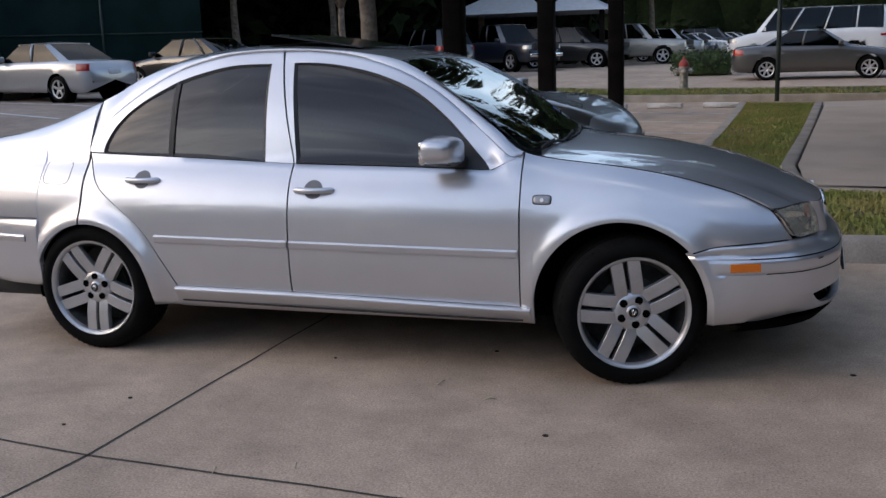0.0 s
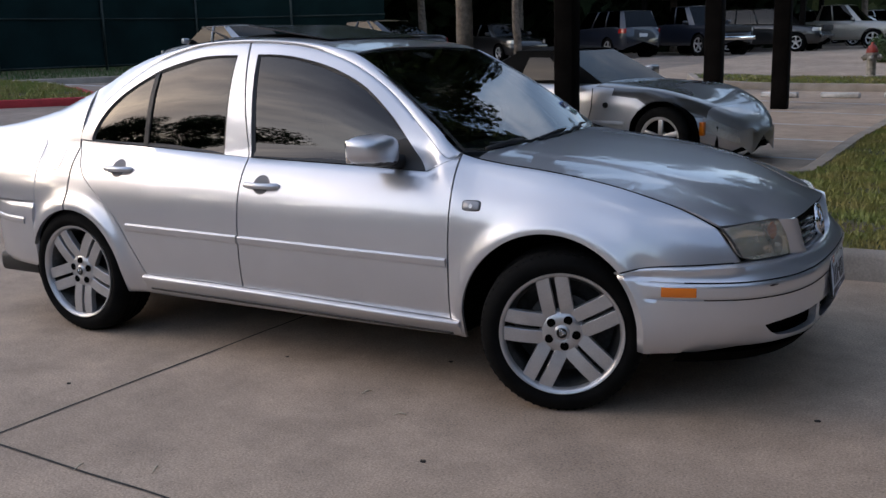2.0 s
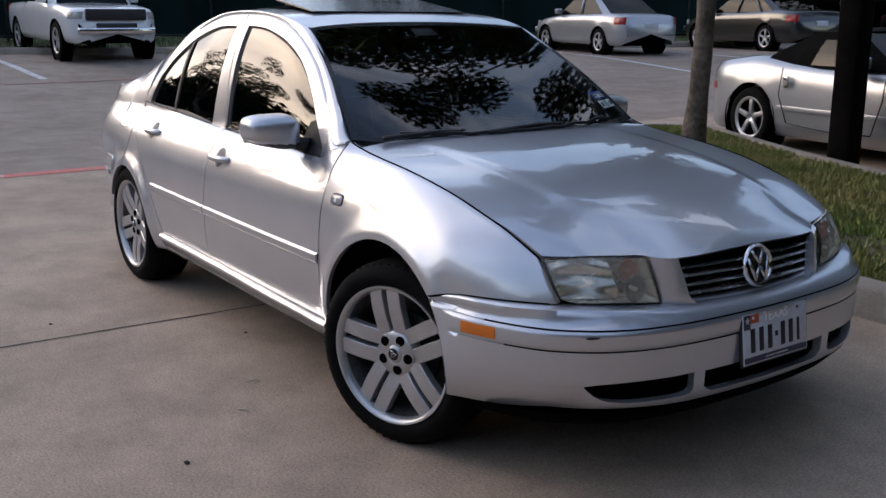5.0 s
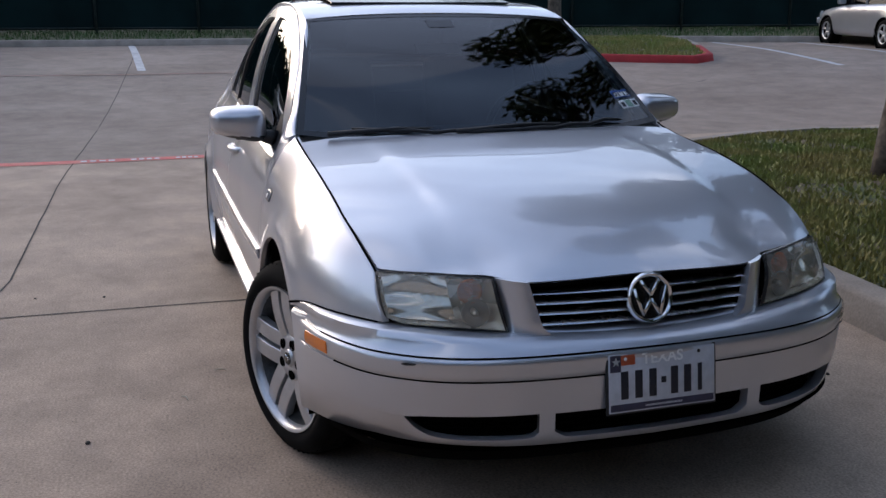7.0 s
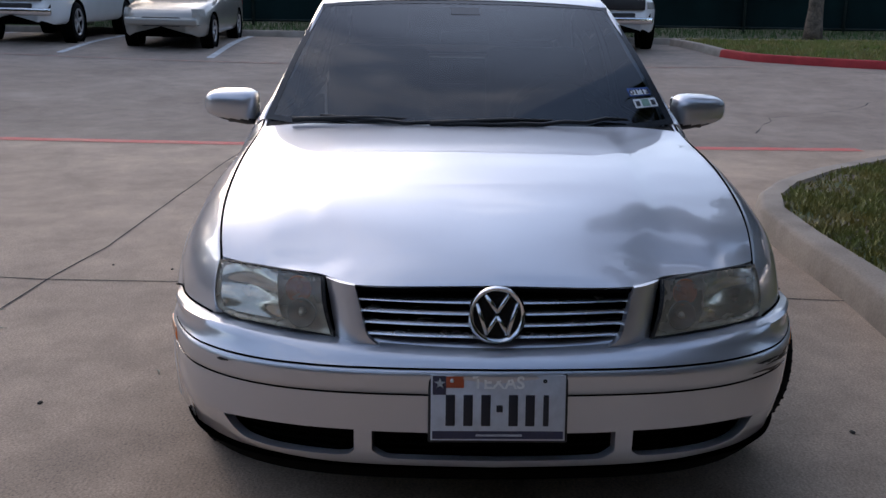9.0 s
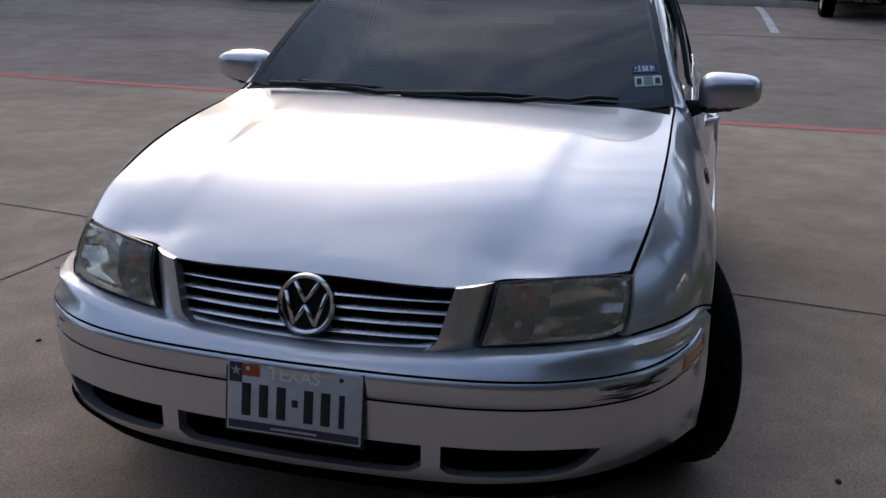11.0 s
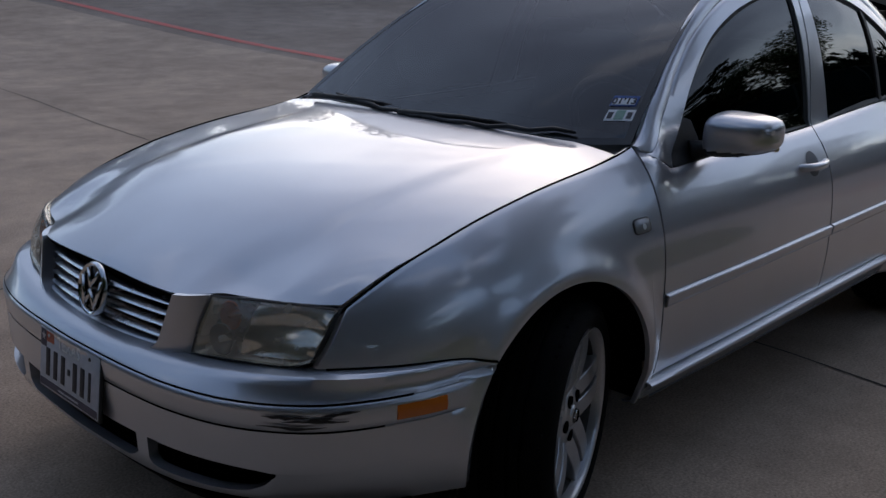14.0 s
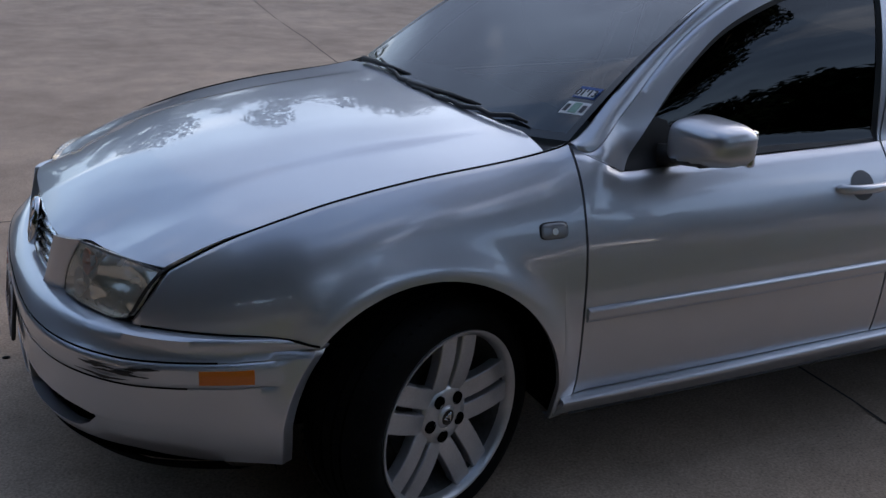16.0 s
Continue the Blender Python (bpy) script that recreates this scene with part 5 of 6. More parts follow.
# ---- trees ----
def leaves(name, clumps, count, size, mat, seed, flat=.75):
    """Many small folded leaves scattered through clumps, thinning outwards."""
    rnd = random.Random(seed)
    vs, fs = [], []
    tot = sum(c[3] ** 2 for c in clumps)
    for cx, cy, cz, r in clumps:
        for _ in range(int(count * r * r / tot)):
            d = Vector((rnd.gauss(0, 1), rnd.gauss(0, 1), rnd.gauss(0, 1))).normalized() * r * rnd.random() ** .45
            p = Vector((cx + d.x, cy + d.y, cz + d.z * flat))
            u = Vector((rnd.uniform(-1, 1), rnd.uniform(-1, 1), rnd.uniform(-.7, .7))).normalized()
            v = u.cross(Vector((rnd.uniform(-1, 1), rnd.uniform(-1, 1), rnd.uniform(-1, 1)))).normalized()
            s = size * rnd.uniform(.6, 1.3)
            k = len(vs)
            vs += [tuple(p - u * s), tuple(p + v * s * .42), tuple(p + u * s), tuple(p - v * s * .42 + Vector((0, 0, s * .15)))]
            fs += [(k, k + 1, k + 2), (k, k + 2, k + 3)]
    me = bpy.data.meshes.new(name)
    me.from_pydata(vs, [], fs)
    me.materials.append(mat)
    return new(name, me)


def tree(x, y, trunk_r, height, spread, seed, label, count=9000, size=.07, lean=(0, 0), fork=2.3, base=.12):
    rnd = random.Random(seed)
    t = thing("tree", pose(x, y, ground_z(x, y) + base), label, "tree", "trees on the islands")
    bm = bmesh.new()
    tops, path = [], []
    n = 9
    for k in span(0, 1, n):
        path.append((lean[0] * k + .035 * math.sin(5 * k + seed), lean[1] * k + .03 * math.cos(4 * k + seed), fork * k))
    rad = [trunk_r * (1.35 - .35 * min(k * 5, 1)) * (1 - .25 * k) for k in span(0, 1, n)]
    tube(bm, path, rad, 14)
    for v in bm.verts:
        q = 1 + .16 * noise.noise(Vector((v.co.x * 14, v.co.y * 14, v.co.z * 2.2))) + .1 * noise.noise(Vector((v.co.x * 40, v.co.y * 40, v.co.z * 5)))
        c = Vector((lean[0] * v.co.z / fork, lean[1] * v.co.z / fork, v.co.z))
        v.co = c + (v.co - c) * q
    trunk = part("trunk", bm, BARK, t)
    top = Vector(path[-1])
    clumps = []
    for k in range(7):
        a = 2 * math.pi * k / 7 + rnd.uniform(-.3, .3)
        e = top + Vector((math.cos(a) * spread * rnd.uniform(.45, .8), math.sin(a) * spread * rnd.uniform(.45, .8), (height - fork) * rnd.uniform(.35, .85)))
        mid = top.lerp(e, .45) + Vector((0, 0, .25))
        bm = bmesh.new()
        tube(bm, [top - Vector((0, 0, .1)), mid, e], [trunk_r * .55, trunk_r * .32, trunk_r * .1], 8)
        part("limb", bm, BARK, trunk)
        for q in (.4, .7, .95, 1.1):
            p = top.lerp(e, q)
            clumps.append((p.x + rnd.uniform(-.5, .5), p.y + rnd.uniform(-.5, .5), p.z + rnd.uniform(-.3, .4), spread * rnd.uniform(.18, .34)))
    crown = leaves("crown", clumps, count, size, LEAF, seed)
    crown.parent = t
    return t


tree(-3.05, 4.24, .092, 6.6, 2.6, 11, "young oak with rough grey bark in the grass island", 36000, .062, (-.02, -.02), 2.5)
tree(-20.0, 8.9, .17, 7.0, 3.2, 12, "shade tree on the far kerbed island", 9000, .09, fork=3.0)
tree(-10.9, 22.2, .12, 7.0, 2.6, 13, "slim forked tree at the edge of the drive", 7000, .10, fork=2.2, base=0)
tree(-24.0, -9.0, .16, 8.0, 3.4, 14, "shade tree on the verge before the fence", 8000, .10, fork=2.6)
tree(-25.0, -19.0, .22, 11.5, 5.6, 15, "tall spreading shade tree on the verge before the fence", 20000, .15, fork=3.2)
for k, (x, y, h) in enumerate(((-24.0, -29.0, 10.5), (-17.0, -33.0, 11.0), (-9.5, -34.5, 12.5), (-1.0, -36.0, 10.0))):
    tree(x, y, .22, h, 5.6, 70 + k, "spreading shade tree beyond the open lot", 12000, .17, fork=3.0, base=0)
tree(3.0, 5.6, .16, 8.0, 4.4, 16, "broad shade tree in the lawn by the footpath", 46000, .14, fork=2.9)

# unseen trees added to cut sky light ahead and left of the car
tree(2.9, 10.6, .16, 8.4, 4.8, 17, "unseen broad tree added to shade the car's left side", 30000, .17, fork=3.2)
for k, (x, y) in enumerate(((8.6, 2.4), (8.2, 8.2), (3.6, 14.0), (10.5, 7.0), (8.0, 11.0))):
    tree(x, y, .18, 8.5, 4.2, 50 + k, "unseen broad dense tree added to block sky light", 11000, .17, fork=3.0, base=0)
# added trees, crowns out of view, that darken the background cars and reflections
for k, (x, y) in enumerate(((-17.0, 35.5), (-4.5, 47.0), (-19.5, 31.5), (-11.5, 40.0), (-21.5, 27.5))):
    tree(x, y, .17, 9.5, 4.8, 30 + k, "broad dark tree behind the parked cars, added to shade them", 9000, .16, fork=3.4, base=0)

# dark woods close the car park; unseen +x arc added to block light
rw = random.Random(21)
clumps = []
for k in range(900):
    deg = rw.uniform(-62, 232)
    a = radians(deg)
    r = rw.uniform(26, 36) if deg < 48 else rw.uniform(84, 98) if deg < 101 else (rw.uniform(40, 52) if deg < 140 else rw.uniform(36, 48))
    x, y = r * math.cos(a), r * math.sin(a)
    clumps.append((x, y, ground_z(x, y) + rw.uniform(.5, 14 if deg < 48 else 32 if deg < 101 else (11 if deg < 150 else 4.5)), rw.uniform(1.8, 3.6)))
for k in range(170):
    a, r = radians(rw.uniform(230, 300)), rw.uniform(42, 50)
    clumps.append((r * math.cos(a), r * math.sin(a), ground_z(r * math.cos(a), r * math.sin(a)) + rw.uniform(.5, 6.0), rw.uniform(1.6, 2.8)))
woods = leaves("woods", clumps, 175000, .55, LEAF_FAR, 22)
tagged(woods, "dense dark trees round the car park, some unseen and added to block light", "trees", kind="stuff")
# solid dark lumps added behind the leaves so no sky shows through
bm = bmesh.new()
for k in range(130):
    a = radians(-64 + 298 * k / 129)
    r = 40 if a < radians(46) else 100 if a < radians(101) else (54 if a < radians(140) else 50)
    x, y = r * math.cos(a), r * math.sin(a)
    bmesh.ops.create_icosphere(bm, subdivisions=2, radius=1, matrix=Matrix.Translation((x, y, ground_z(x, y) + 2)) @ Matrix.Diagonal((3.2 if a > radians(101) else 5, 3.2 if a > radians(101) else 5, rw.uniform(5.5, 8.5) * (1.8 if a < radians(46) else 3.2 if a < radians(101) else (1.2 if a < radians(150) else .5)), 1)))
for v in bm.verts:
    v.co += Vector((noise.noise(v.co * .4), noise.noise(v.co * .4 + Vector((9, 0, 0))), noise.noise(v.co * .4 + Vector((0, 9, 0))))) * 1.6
tagged(part("undergrowth", bm, LEAF_FAR), "dark solid backing of the far trees, added to stop sky light", "trees", kind="stuff")
# clipped hedge
HEDGE = material("hedge_leaf", (0.045, 0.085, 0.020), 0.7, spread=0.3, size=3, grain=20)
hedge = thing("hedge", pose(-1.02, 27.7, ground_z(-1, 27.7)), "low clipped green hedge beside the drive", "hedge")
bm = bmesh.new()
box(bm, -.82, .82, -.42, .42, 0, .66, .12)
part("hedge_core", bm, HEDGE, hedge)
h2 = leaves("hedge_leaves", [(x, y, z, .32) for x in span(-.75, .75, 7) for y in (-.30, .30) for z in (.22, .45, .58)], 5000, .05, HEDGE, 5)
h2.parent = hedge
# open pavilion with a pale metal roof
pav = thing("pavilion", pose(-8.8, 39.5, ground_z(-8.8, 39.5)), "open-sided shelter with pale metal hip roof", "shelter")
ROOF_METAL = material("pale_metal_roof", (0.55, 0.58, 0.62), 0.4, metal=0.3, spread=0.06)
bm = bmesh.new()
e = [bm.verts.new(p) for p in ((-3.6, -2.6, 2.35), (3.6, -2.6, 2.35), (3.6, 2.6, 2.35), (-3.6, 2.6, 2.35))]
r0 = [bm.verts.new(p) for p in ((-1.2, 0, 3.6), (1.2, 0, 3.6))]
for q in ((e[0], e[1], r0[1], r0[0]), (e[1], e[2], r0[1]), (e[2], e[3], r0[0], r0[1]), (e[3], e[0], r0[0]), (e[3], e[2], e[1], e[0])):
    bm.faces.new(q)
part("roof", bm, ROOF_METAL, pav, smooth=False)
for x in (-3.2, 3.2):
    for y in (-2.2, 2.2):
        bm = bmesh.new()
        box(bm, x - .1, x + .1, y - .1, y + .1, -.2, 2.4, .01)
        part("post", bm, TIMBER, pav)
for x in (-2.3, -1.2, -.1):
    stop = thing("wheel_stop", pose(x, 15.7, ground_z(x, 15.7), 0, 0, -8), "low white concrete wheel stop", "wheel stop", "wheel stops")
    bm = bmesh.new()
    box(bm, -.35, .35, -.07, .07, 0, .10, .025)
    part("block", bm, WHITE_PAINT, stop)

# ---- parked cars ----
def coat_of(name, c, metal=0.3):
    return paint(name, c, metal=metal, rough=0.32)


C_SILVER, C_BLACK, C_DARK, C_WHITE, C_NAVY, C_TAN = (coat_of(n, c, m) for n, c, m in (
    ("coat_silver", (.42, .43, .45), .55), ("coat_black", (.008, .008, .009), .0), ("coat_graphite", (.07, .068, .066), .3), ("coat_white", (.72, .73, .73), .0),
    ("coat_navy", (.012, .016, .028), .1), ("coat_champagne", (.36, .345, .31), .45)))
DARK_GLASS = glass("parked_glass", (.16, .18, .18), .25, gloss=.025, fall=8)
SOFT_TOP = material("soft_top", (.006, .006, .006), .95, spec=.08, spread=.2, grain=150)
LAMP_GLASS = material("parked_lamp", (.55, .55, .52), .15, metal=.3, spread=.1, coat=.6)
SHAPES = {
    # length, width, bottom, axle of front and rear from the middle, wheel radius, hood line stations, cabin: base front, top front, top rear, base rear, belt, roof
    "coupe": (4.42, 1.70, .22, 1.36, -1.26, .30, [(-2.2, .62), (-2.15, .86), (-1.5, .92), (-.9, .93), (.6, .90), (1.1, .84), (1.9, .72), (2.15, .60), (2.2, .5)], (.95, .25, -.75, -1.55, .90, 1.36)),
    "sedan": (4.70, 1.76, .22, 1.45, -1.32, .32, [(-2.34, .62), (-2.28, .92), (-1.6, .98), (-.9, .97), (.7, .93), (1.2, .88), (2.0, .74), (2.28, .62), (2.34, .5)], (1.10, .30, -.85, -1.75, .93, 1.42)),
    "suv": (4.75, 1.82, .30, 1.42, -1.36, .36, [(-2.36, .70), (-2.33, 1.05), (-1.6, 1.12), (.6, 1.08), (1.05, 1.04), (2.0, .92), (2.32, .78), (2.36, .6)], (1.10, .45, -1.95, -2.28, 1.06, 1.72)),
    "pickup": (5.6, 1.95, .36, 1.75, -1.65, .39, [(-2.8, .75), (-2.78, 1.12), (-.75, 1.14), (-.7, 1.18), (.75, 1.16), (1.2, 1.12), (2.5, 1.03), (2.76, .90), (2.8, .6)], (1.25, .60, -.45, -.68, 1.14, 1.85)),
    "van": (5.7, 2.0, .34, 1.85, -1.65, .37, [(-2.85, .8), (-2.83, 1.25), (1.3, 1.22), (1.8, 1.16), (2.6, .98), (2.82, .82), (2.85, .6)], (1.85, 1.15, -2.70, -2.82, 1.22, 2.08)),
    "roadster": (4.32, 1.82, .16, 1.42, -1.23, .325, [(-2.16, .62), (-2.12, .84), (-1.7, .92), (-1.2, .93), (.2, .89), (.7, .86), (1.3, .77), (1.75, .65), (2.0, .52), (2.12, .42), (2.16, .34)], (.62, -.05, -.62, -1.45, .89, 1.29)),
}


def simple_wheel(name, r, m, parent, spokes=5):
    w = thing(name, m)
    w.parent = parent
    bm = bmesh.new()
    lathe(bm, [(r * .66, -.095), (r * .80, -.105), (r * .95, -.09), (r, -.06), (r, .07), (r * .9, .1), (r * .6, .09)], 40)
    part("tyre", bm, RUBBER, w)
    bm = bmesh.new()
    lathe(bm, [(r * .62, -.07), (r * .70, -.097), (r * .66, -.10), (r * .60, -.08)], 36)
    lathe(bm, [(.001, -.055), (r * .17, -.075), (r * .2, -.06), (r * .22, -.04)], 20)
    for k in range(spokes):
        a = 2 * math.pi * k / spokes
        box(bm, -r * .085, r * .085, -.082, -.05, r * .12, r * .64, .008, pose(0, 0, 0, 0, math.degrees(a), 0))
    part("rim", bm, ALLOY, w)
    # black disc behind the spokes stands in for the wheel well's shade
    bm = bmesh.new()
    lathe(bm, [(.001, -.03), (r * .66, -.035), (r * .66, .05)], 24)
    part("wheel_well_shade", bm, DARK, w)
    return w


def parked_car(kind, x, y, yaw, coat, label, group="parked cars", roof_mat=None, hood_mat=None, bed=False, spokes=5):
    length, width, bottom, ax_f, ax_r, wr, tops, cab = SHAPES[kind]
    c = thing({"suv": "suv", "pickup": "pickup_truck", "van": "van"}.get(kind, "car"), pose(x, y, ground_z(x, y), 0, 0, yaw), label, {"pickup": "pickup truck", "van": "van"}.get(kind, "car"), group)
    # tilt to follow the slope of the ground
    d = Vector((math.cos(radians(yaw)), math.sin(radians(yaw))))
    slope = math.atan2(ground_z(x + d.x, y + d.y) - ground_z(x - d.x, y - d.y), 2)
    side_slope = math.atan2(ground_z(x - d.y, y + d.x) - ground_z(x + d.y, y - d.x), 2)
    c.matrix_world = pose(x, y, ground_z(x, y), 0, 0, yaw) @ pose(0, 0, 0, math.degrees(side_slope), -math.degrees(slope), 0)
    top, L2, w2 = curve(tops), length / 2, width / 2
    wide = curve([(-L2, w2 * .72), (-L2 + .12, w2 * .88), (-L2 + .5, w2 * .97), (-.3, w2), (.8, w2), (L2 - .6, w2 * .95), (L2 - .15, w2 * .82), (L2, w2 * .55)])
    if kind == "roadster":
        wide = curve([(-L2, w2 * .60), (-L2 + .15, w2 * .84), (-L2 + .5, w2 * .97), (-.3, w2 * .97), (.8, w2 * .98), (L2 - .75, w2 * .96), (L2 - .4, w2 * .84), (L2 - .15, w2 * .60), (L2, w2 * .30)])
    xs = sorted(set([round(v, 3) for v in span(-L2, L2, 56)]))
    rows = []
    for xx in xs:
        zt, w = top(xx), wide(xx)
        end = min(1, (L2 - abs(xx)) / .18)
        zb = bottom + .10 * (1 - end)
        hump = sum(math.exp(-((xx - a) / .42) ** 2) for a in (ax_f, ax_r)) * (.055 if kind == "roadster" else .012)
        sec = [(0, zt + .03), (w * .5, zt + .025), (w * .80, zt + .008 + hump), (w * .92, zt - .02 + hump), (w * .975 + hump * .3, zt - .09 + hump * .6), (w + hump * .35, zt - .20), (w * 1.005 + hump * .3, (zt + zb) / 2), (w, zb + .16), (w * .97, zb + .05), (w * .9, zb)]
        rows.append([(xx, -yy, zz) for yy, zz in sec[::-1]] + [(xx, yy, zz) for yy, zz in sec[1:]])
    for end, row in ((0, rows[0]), (len(rows) + 1, rows[-1])):
        zm = (row[0][2] + row[len(row) // 2][2]) / 2
        rows.insert(end, [(px, py * .03, zm + (pz - zm) * .03) for px, py, pz in row])
    bm = sheet(rows)
    R = wr + .055
    gone = []
    for f in bm.faces:
        m = f.calc_center_median()
        if abs(m.y) > w2 * .8 and m.z < wr + R * 1.05 and any(math.hypot(m.x - a, m.z - wr) < R for a in (ax_f, ax_r)):
            gone.append(f)
    bmesh.ops.delete(bm, geom=gone, context="FACES")
    for v in bm.verts:
        if v.is_boundary and abs(v.co.y) > w2 * .6:
            for a in (ax_f, ax_r):
                dx, dz = v.co.x - a, v.co.z - wr
                q = math.hypot(dx, dz)
                if 1e-4 < q < R * 1.25 and v.co.z > bottom + .06:
                    v.co.x, v.co.z = a + dx / q * R, wr + dz / q * R
    if hood_mat:
        for f in bm.faces:
            m = f.calc_center_median()
            f.material_index = int(m.x > cab[0] - .05 and m.z > top(m.x) - .05 and m.x < L2 - .35)
    body = part("body", bm, [coat, hood_mat or coat], c)
    bf, tf, tr, br, belt, roof = cab
    # glasshouse
    wb, wt = w2 * .90, w2 * .73
    base = [(bf, -wb * .86), (bf - .22, -wb), (br + .2, -wb), (br, -wb * .84), (br, wb * .84), (br + .2, wb), (bf - .22, wb), (bf, wb * .86)]
    roofline = [(tf, -wt * .84), (tf - .10, -wt), (tr + .08, -wt), (tr, -wt * .84), (tr, wt * .84), (tr + .08, wt), (tf - .10, wt), (tf, wt * .84)]
    zb_ = lambda px: min(belt, top(px) + .012)
    for k, nm in enumerate(("pillar_glass", "side_window", "pillar_glass", "rear_window", "pillar_glass", "side_window", "pillar_glass", "windscreen")):
        j = (k + 1) % 8
        q = []
        for v in span(0, 1, 5):
            q.append([])
            for u in span(0, 1, 7):
                a, b = lerp(base[k], base[j], u), lerp(roofline[k], roofline[j], u)
                p = lerp((*a, zb_(a[0]) - .01), (*b, roof - .05), v)
                mid = Vector((p[0], p[1], 0)).normalized() * .03 * math.sin(math.pi * v)
                q[-1].append((p[0] + mid.x * .4, p[1] + mid.y * .4, p[2]))
        part(nm if not (roof_mat and nm == "side_window") else "soft_top_side", sheet(q), (roof_mat or coat) if "pillar" in nm or (roof_mat and nm != "windscreen") else DARK_GLASS, c)
        if roof_mat and nm == "side_window":
            sgn = math.copysign(1, base[k][1])
            u0, u1 = (.08, .52) if base[k][0] > base[j][0] else (.48, .92)
            pane = []
            for v in span(.10, .80, 5):
                pane.append([])
                for u in span(u0, u1, 6):
                    a, b = lerp(base[k], base[j], u), lerp(roofline[k], roofline[j], u)
                    p = lerp((*a, zb_(a[0]) - .01), (*b, roof - .05), v)
                    pane[-1].append((p[0], p[1] + sgn * (.010 + .012 * math.sin(math.pi * v)), p[2]))
            part("side_window", sheet(pane, .004, (0, -sgn, 0)), DARK_GLASS, c)
    q = []
    for u in span(0, 1, 9):
        q.append([])
        for v in span(-1, 1, 9):
            xx = tf + (tr - tf) * u
            q[-1].append((xx, v * wt * (.985), roof - .045 + .045 * (1 - abs(v) ** 2.5) * (1 - abs(2 * u - 1) ** 3 * .7)))
    part("roof", sheet(q, .03, (0, 0, -1)), roof_mat or coat, c)
    for s in (-1, 1):
        mids = {"coupe": (-.35,), "roadster": (), "pickup": (.1,), "van": (.6, -.6, -1.7)}.get(kind, (-.15, -1.1))
        for mx in mids:
            bm = bmesh.new()
            t = (mx - br) / (bf - br)
            tx = tr + (tf - tr) * min(max(t, 0), 1)
            tube(bm, [(mx, s * (wb + .006), zb_(mx)), ((mx + tx) / 2, s * ((wb + wt) / 2 + .02), (zb_(mx) + roof) / 2), (tx, s * (wt + .004), roof - .05)], .03, 6)
            part("pillar", bm, coat, c)
        bm = bmesh.new()
        box(bm, bf - .38, bf - .26, s * (wb + .10) - .09, s * (wb + .10) + .09, belt + .01, belt + .14, .03)
        part("door_mirror", bm, coat if coat is not C_BLACK else BLACK_PLASTIC, c)
        # lamps wrap the corners
        for nm, mm, x0, x1, z0, z1 in (("headlamp", LAMP_GLASS, L2 - .34, L2 - .07, .60, .74), ("tail_lamp", RED_LENS, -L2 + .05, -L2 + .32, .70, .86)):
            lift = {"suv": .18, "pickup": .24, "van": .22, "roadster": -.10, "sedan": .02}.get(kind, 0)
            q = [[(xx, s * (wide(xx) * f + .006), top(xx) - .20 + (z - z0) * .9 if kind == "roadster" and nm == "headlamp" else z + lift) for z, f in ((z0, 1.0), ((z0 + z1) / 2, .995), (z1, .97))] for xx in span(x0, x1, 8)]
            part(nm, sheet(q, .02, (0, -s, 0)), mm, c)
        bm = bmesh.new()
        box(bm, ax_r + wr + .1, ax_f - wr - .1, s * w2 * .985 - .012, s * w2 * .985 + .012, bottom + .28, bottom + .33, .006)
        part("rubbing_strip", bm, coat if kind != "van" else BLACK_PLASTIC, c)
        for a in (ax_f, ax_r):
            simple_wheel("wheel", wr, pose(a, s * (w2 - .115), wr, 0, 0, 0 if s < 0 else 180), c, spokes)
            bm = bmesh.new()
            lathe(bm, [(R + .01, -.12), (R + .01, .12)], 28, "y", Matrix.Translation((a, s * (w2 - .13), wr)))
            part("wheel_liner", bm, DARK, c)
    bm = bmesh.new()
    box(bm, ax_r - wr - .2, ax_f + wr + .2, -w2 * .7, w2 * .7, bottom - .02, bottom + .3, .02)
    part("underbody", bm, DARK, c)
    for e, nm in ((1, "grille"), (-1, "plate_panel")):
        lift = {"suv": .12, "pickup": .16, "van": .15}.get(kind, 0)
        bm = bmesh.new()
        if e > 0 and kind == "roadster":
            box(bm, L2 - .16, L2 - .012, -w2 * .26, w2 * .26, .26, .36, .03)
            part(nm, bm, BLACK_PLASTIC, c)
        elif e > 0:
            box(bm, L2 - .10, L2 + .008, -w2 * .42, w2 * .42, .42 + lift, .60 + lift, .02)
            if kind in ("pickup", "suv", "van"):
                box(bm, L2 - .10, L2 + .010, -w2 * .62, w2 * .62, .66 + lift, .88 + lift, .02)
            part(nm, bm, BLACK_PLASTIC, c)
            bm = bmesh.new()
            box(bm, L2 - .05, L2 + .035, -w2 * .80, w2 * .80, .44 + lift * .6, .58 + lift * .6, .03)
            part("front_bumper", bm, CHROME if kind == "pickup" else coat, c)
        else:
            box(bm, -L2 - .012, -L2 + .04, -.17, .17, .62 + lift, .74 + lift, .008)
            part(nm, bm, PLATE_WHITE, c)
    return c


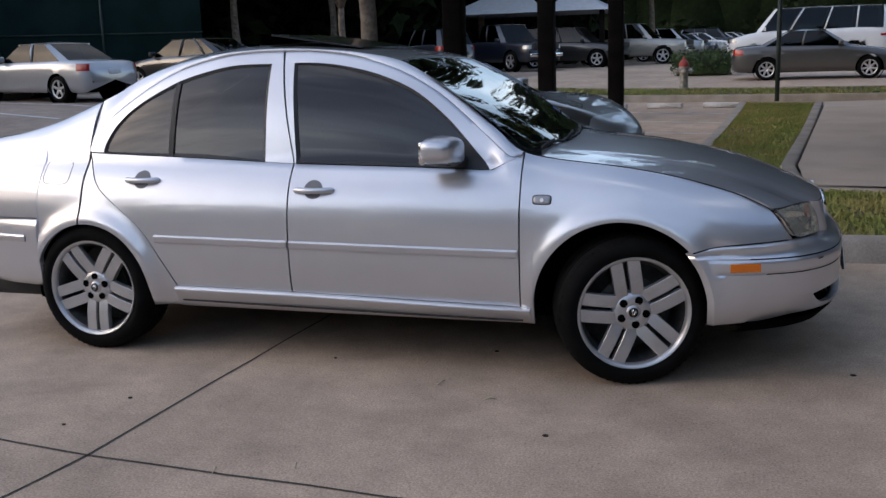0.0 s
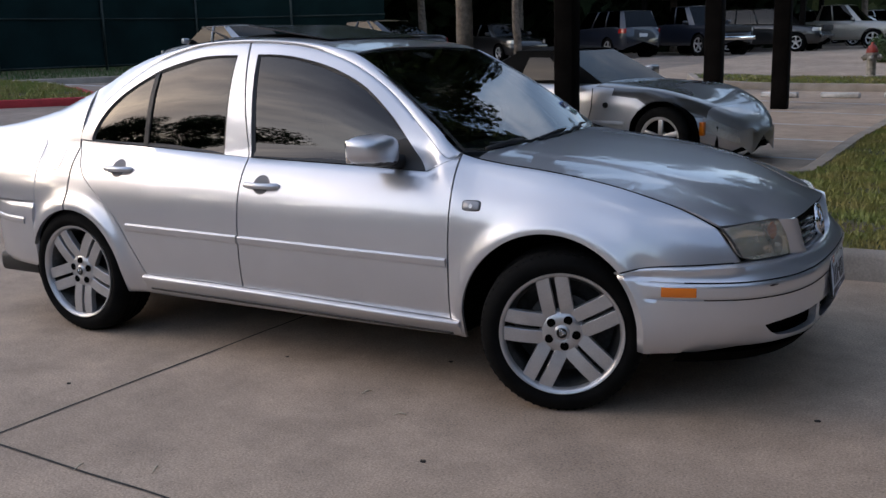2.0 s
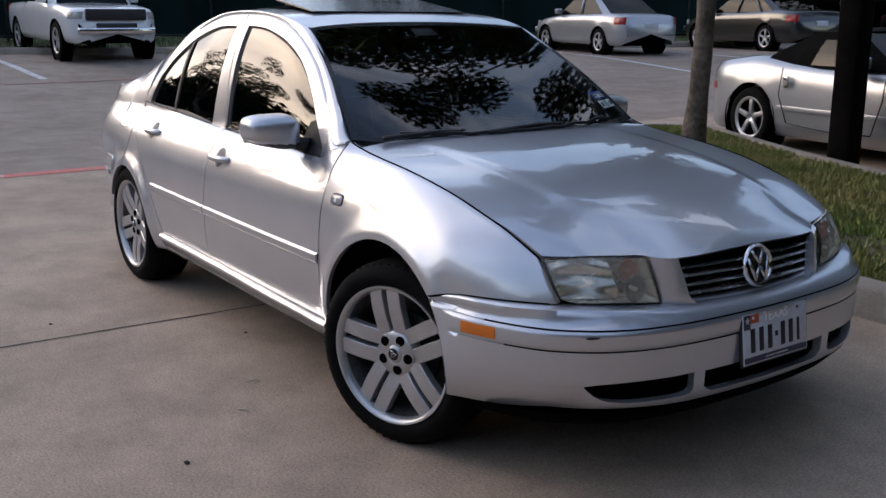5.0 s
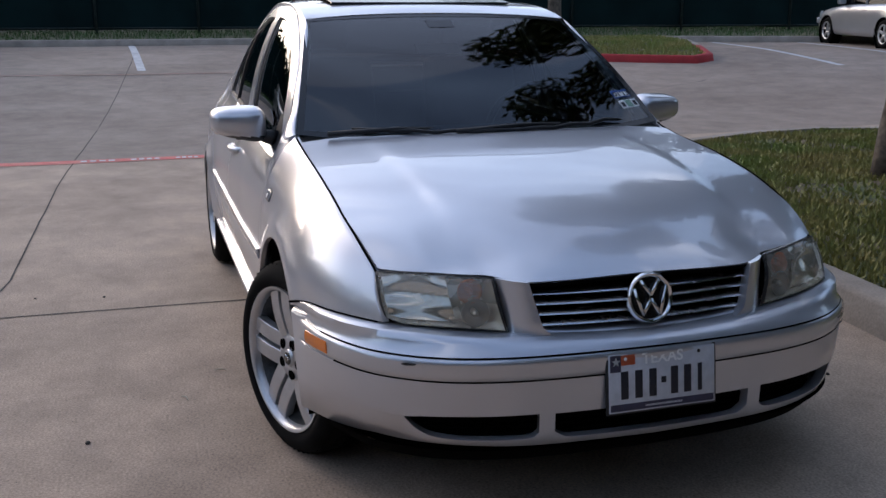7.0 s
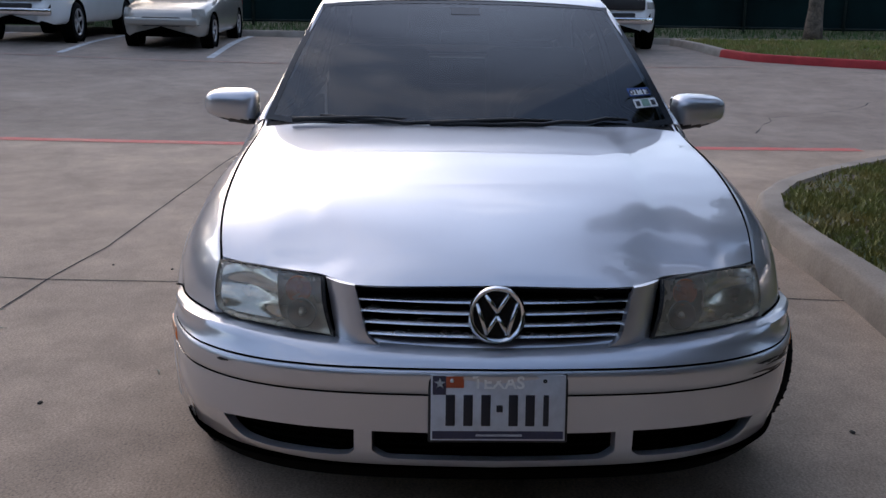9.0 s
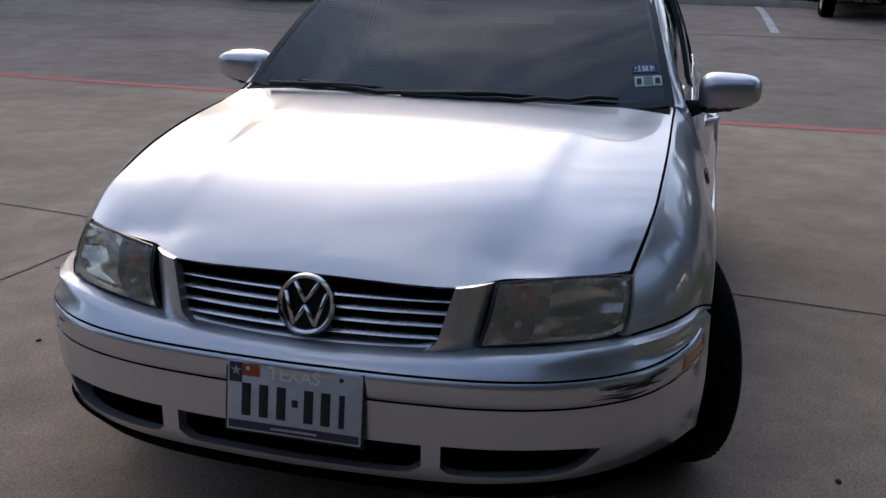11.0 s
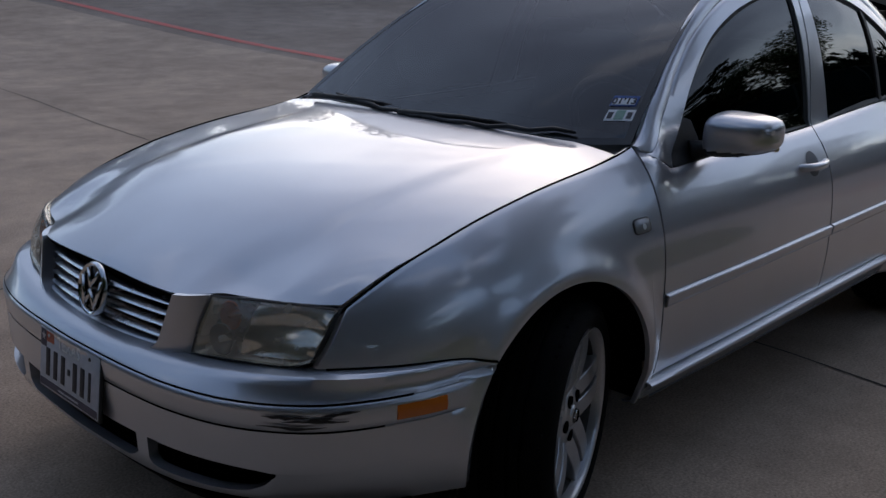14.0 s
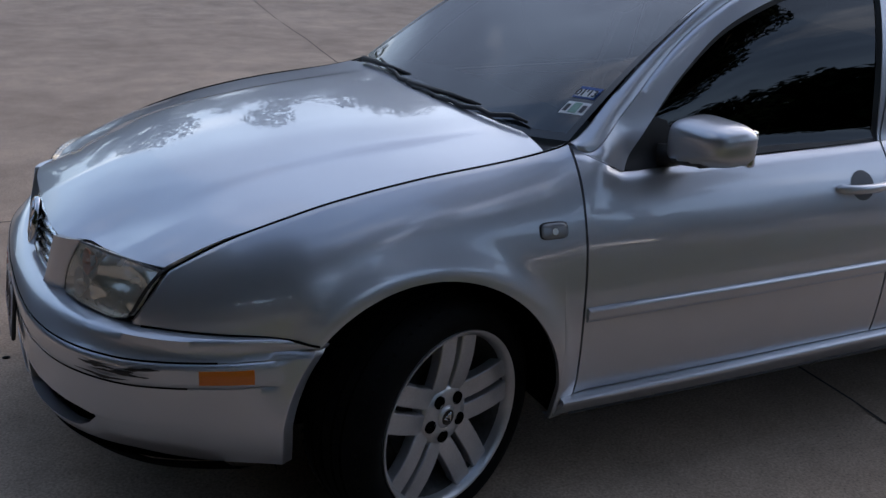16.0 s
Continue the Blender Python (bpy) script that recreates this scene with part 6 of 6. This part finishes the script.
# graphite bonnet colour stands in for dark trees reflected in its silver paint
parked_car("roadster", -2.87, 7.13, -12, C_SILVER, "silver two-seat roadster with black soft top, bonnet coloured as dark reflections", roof_mat=SOFT_TOP, hood_mat=C_DARK)
roadster = [o for o in bpy.data.objects if o.name.startswith("car") and o.parent is None][-1]
body_side = next(o for o in roadster.children if o.name.startswith("body"))
for s in (-1, 1):
    y = s * .925
    for path in ([(.62, .84), (.60, .62), (.50, .30)], [(-.72, .88), (-.76, .60), (-.62, .32)], [(.50, .30), (-.05, .285), (-.62, .32)]):
        bm = bmesh.new()
        tube(bm, [(px, y, pz) for px, pz in path], .006, 6)
        part("door_seam", bm, BLACK_PLASTIC, body_side)
    bm = bmesh.new()
    box(bm, -.70, -.63, y - .012, y + .018, .68, .80, .008)
    part("door_handle", bm, CHROME, body_side, "upright chrome door handle")
    bm = bmesh.new()
    box(bm, 1.80, 1.85, s * .735 - .03, s * .735 + .03, .36, .50, .006)
    part("side_marker", bm, AMBER, body_side, "amber side marker")
    bm = bmesh.new()
    lathe(bm, [(.001, -.012), (.030, -.012), (.032, .004), (.001, .008)], 18, "y", Matrix.Translation((.78, y, .66)))
    part("round_badge", bm, BLACK_GLOSS, body_side)
parked_car("coupe", -15.55, 15.2, 167, C_SILVER, "silver two-door coupe parked nose to the verge")
parked_car("sedan", -14.2, 19.6, 166, C_BLACK, "black saloon car parked beside a silver coupe")
parked_car("coupe", -15.0, 29.5, -35, C_BLACK, "black coupe parked nose out under trees")
parked_car("suv", -11.9, 32.6, 142, C_NAVY, "dark blue sport utility vehicle parked tail out")
parked_car("pickup", -9.2, 34.6, -40, C_NAVY, "dark pickup truck with chrome bumper")
parked_car("pickup", -5.0, 42.0, -8, C_TAN, "pale pickup truck parked by the shelter")
parked_car("suv", -7.0, 38.0, -10, C_BLACK, "black sport utility vehicle in the shade")
parked_car("coupe", 2.12, 25.0, -2, C_DARK, "dark grey saloon car by the drive", spokes=7)
parked_car("van", 2.35, 36.0, 181, C_WHITE, "white passenger van with dark windows")
parked_car("sedan", -19.1, -5.2, 0, C_TAN, "champagne saloon car parked nose out")
parked_car("pickup", -19.6, -8.1, 0, C_WHITE, "white pickup truck with dark lower bumper parked nose out")
parked_car("suv", -19.3, -11.0, 0, C_BLACK, "black car parked nose out")
parked_car("pickup", -20.6, 3.9, 0, C_WHITE, "white full-size truck parked nose out beside the island")
for k in range(11):
    coat = (C_BLACK, C_WHITE, C_WHITE, C_SILVER, C_NAVY, C_SILVER, C_WHITE, C_NAVY, C_SILVER, C_WHITE, C_SILVER)[k]
    parked_car(("suv", "sedan", "sedan", "suv", "sedan", "coupe", "sedan", "suv", "sedan", "sedan", "coupe")[k], -6.2 + k * .55, 47.5 + k * 2.9, -4, coat,
               {C_BLACK: "black", C_WHITE: "white", C_SILVER: "silver", C_NAVY: "dark blue"}[coat] + " car in the far parking row", "far row of parked cars")
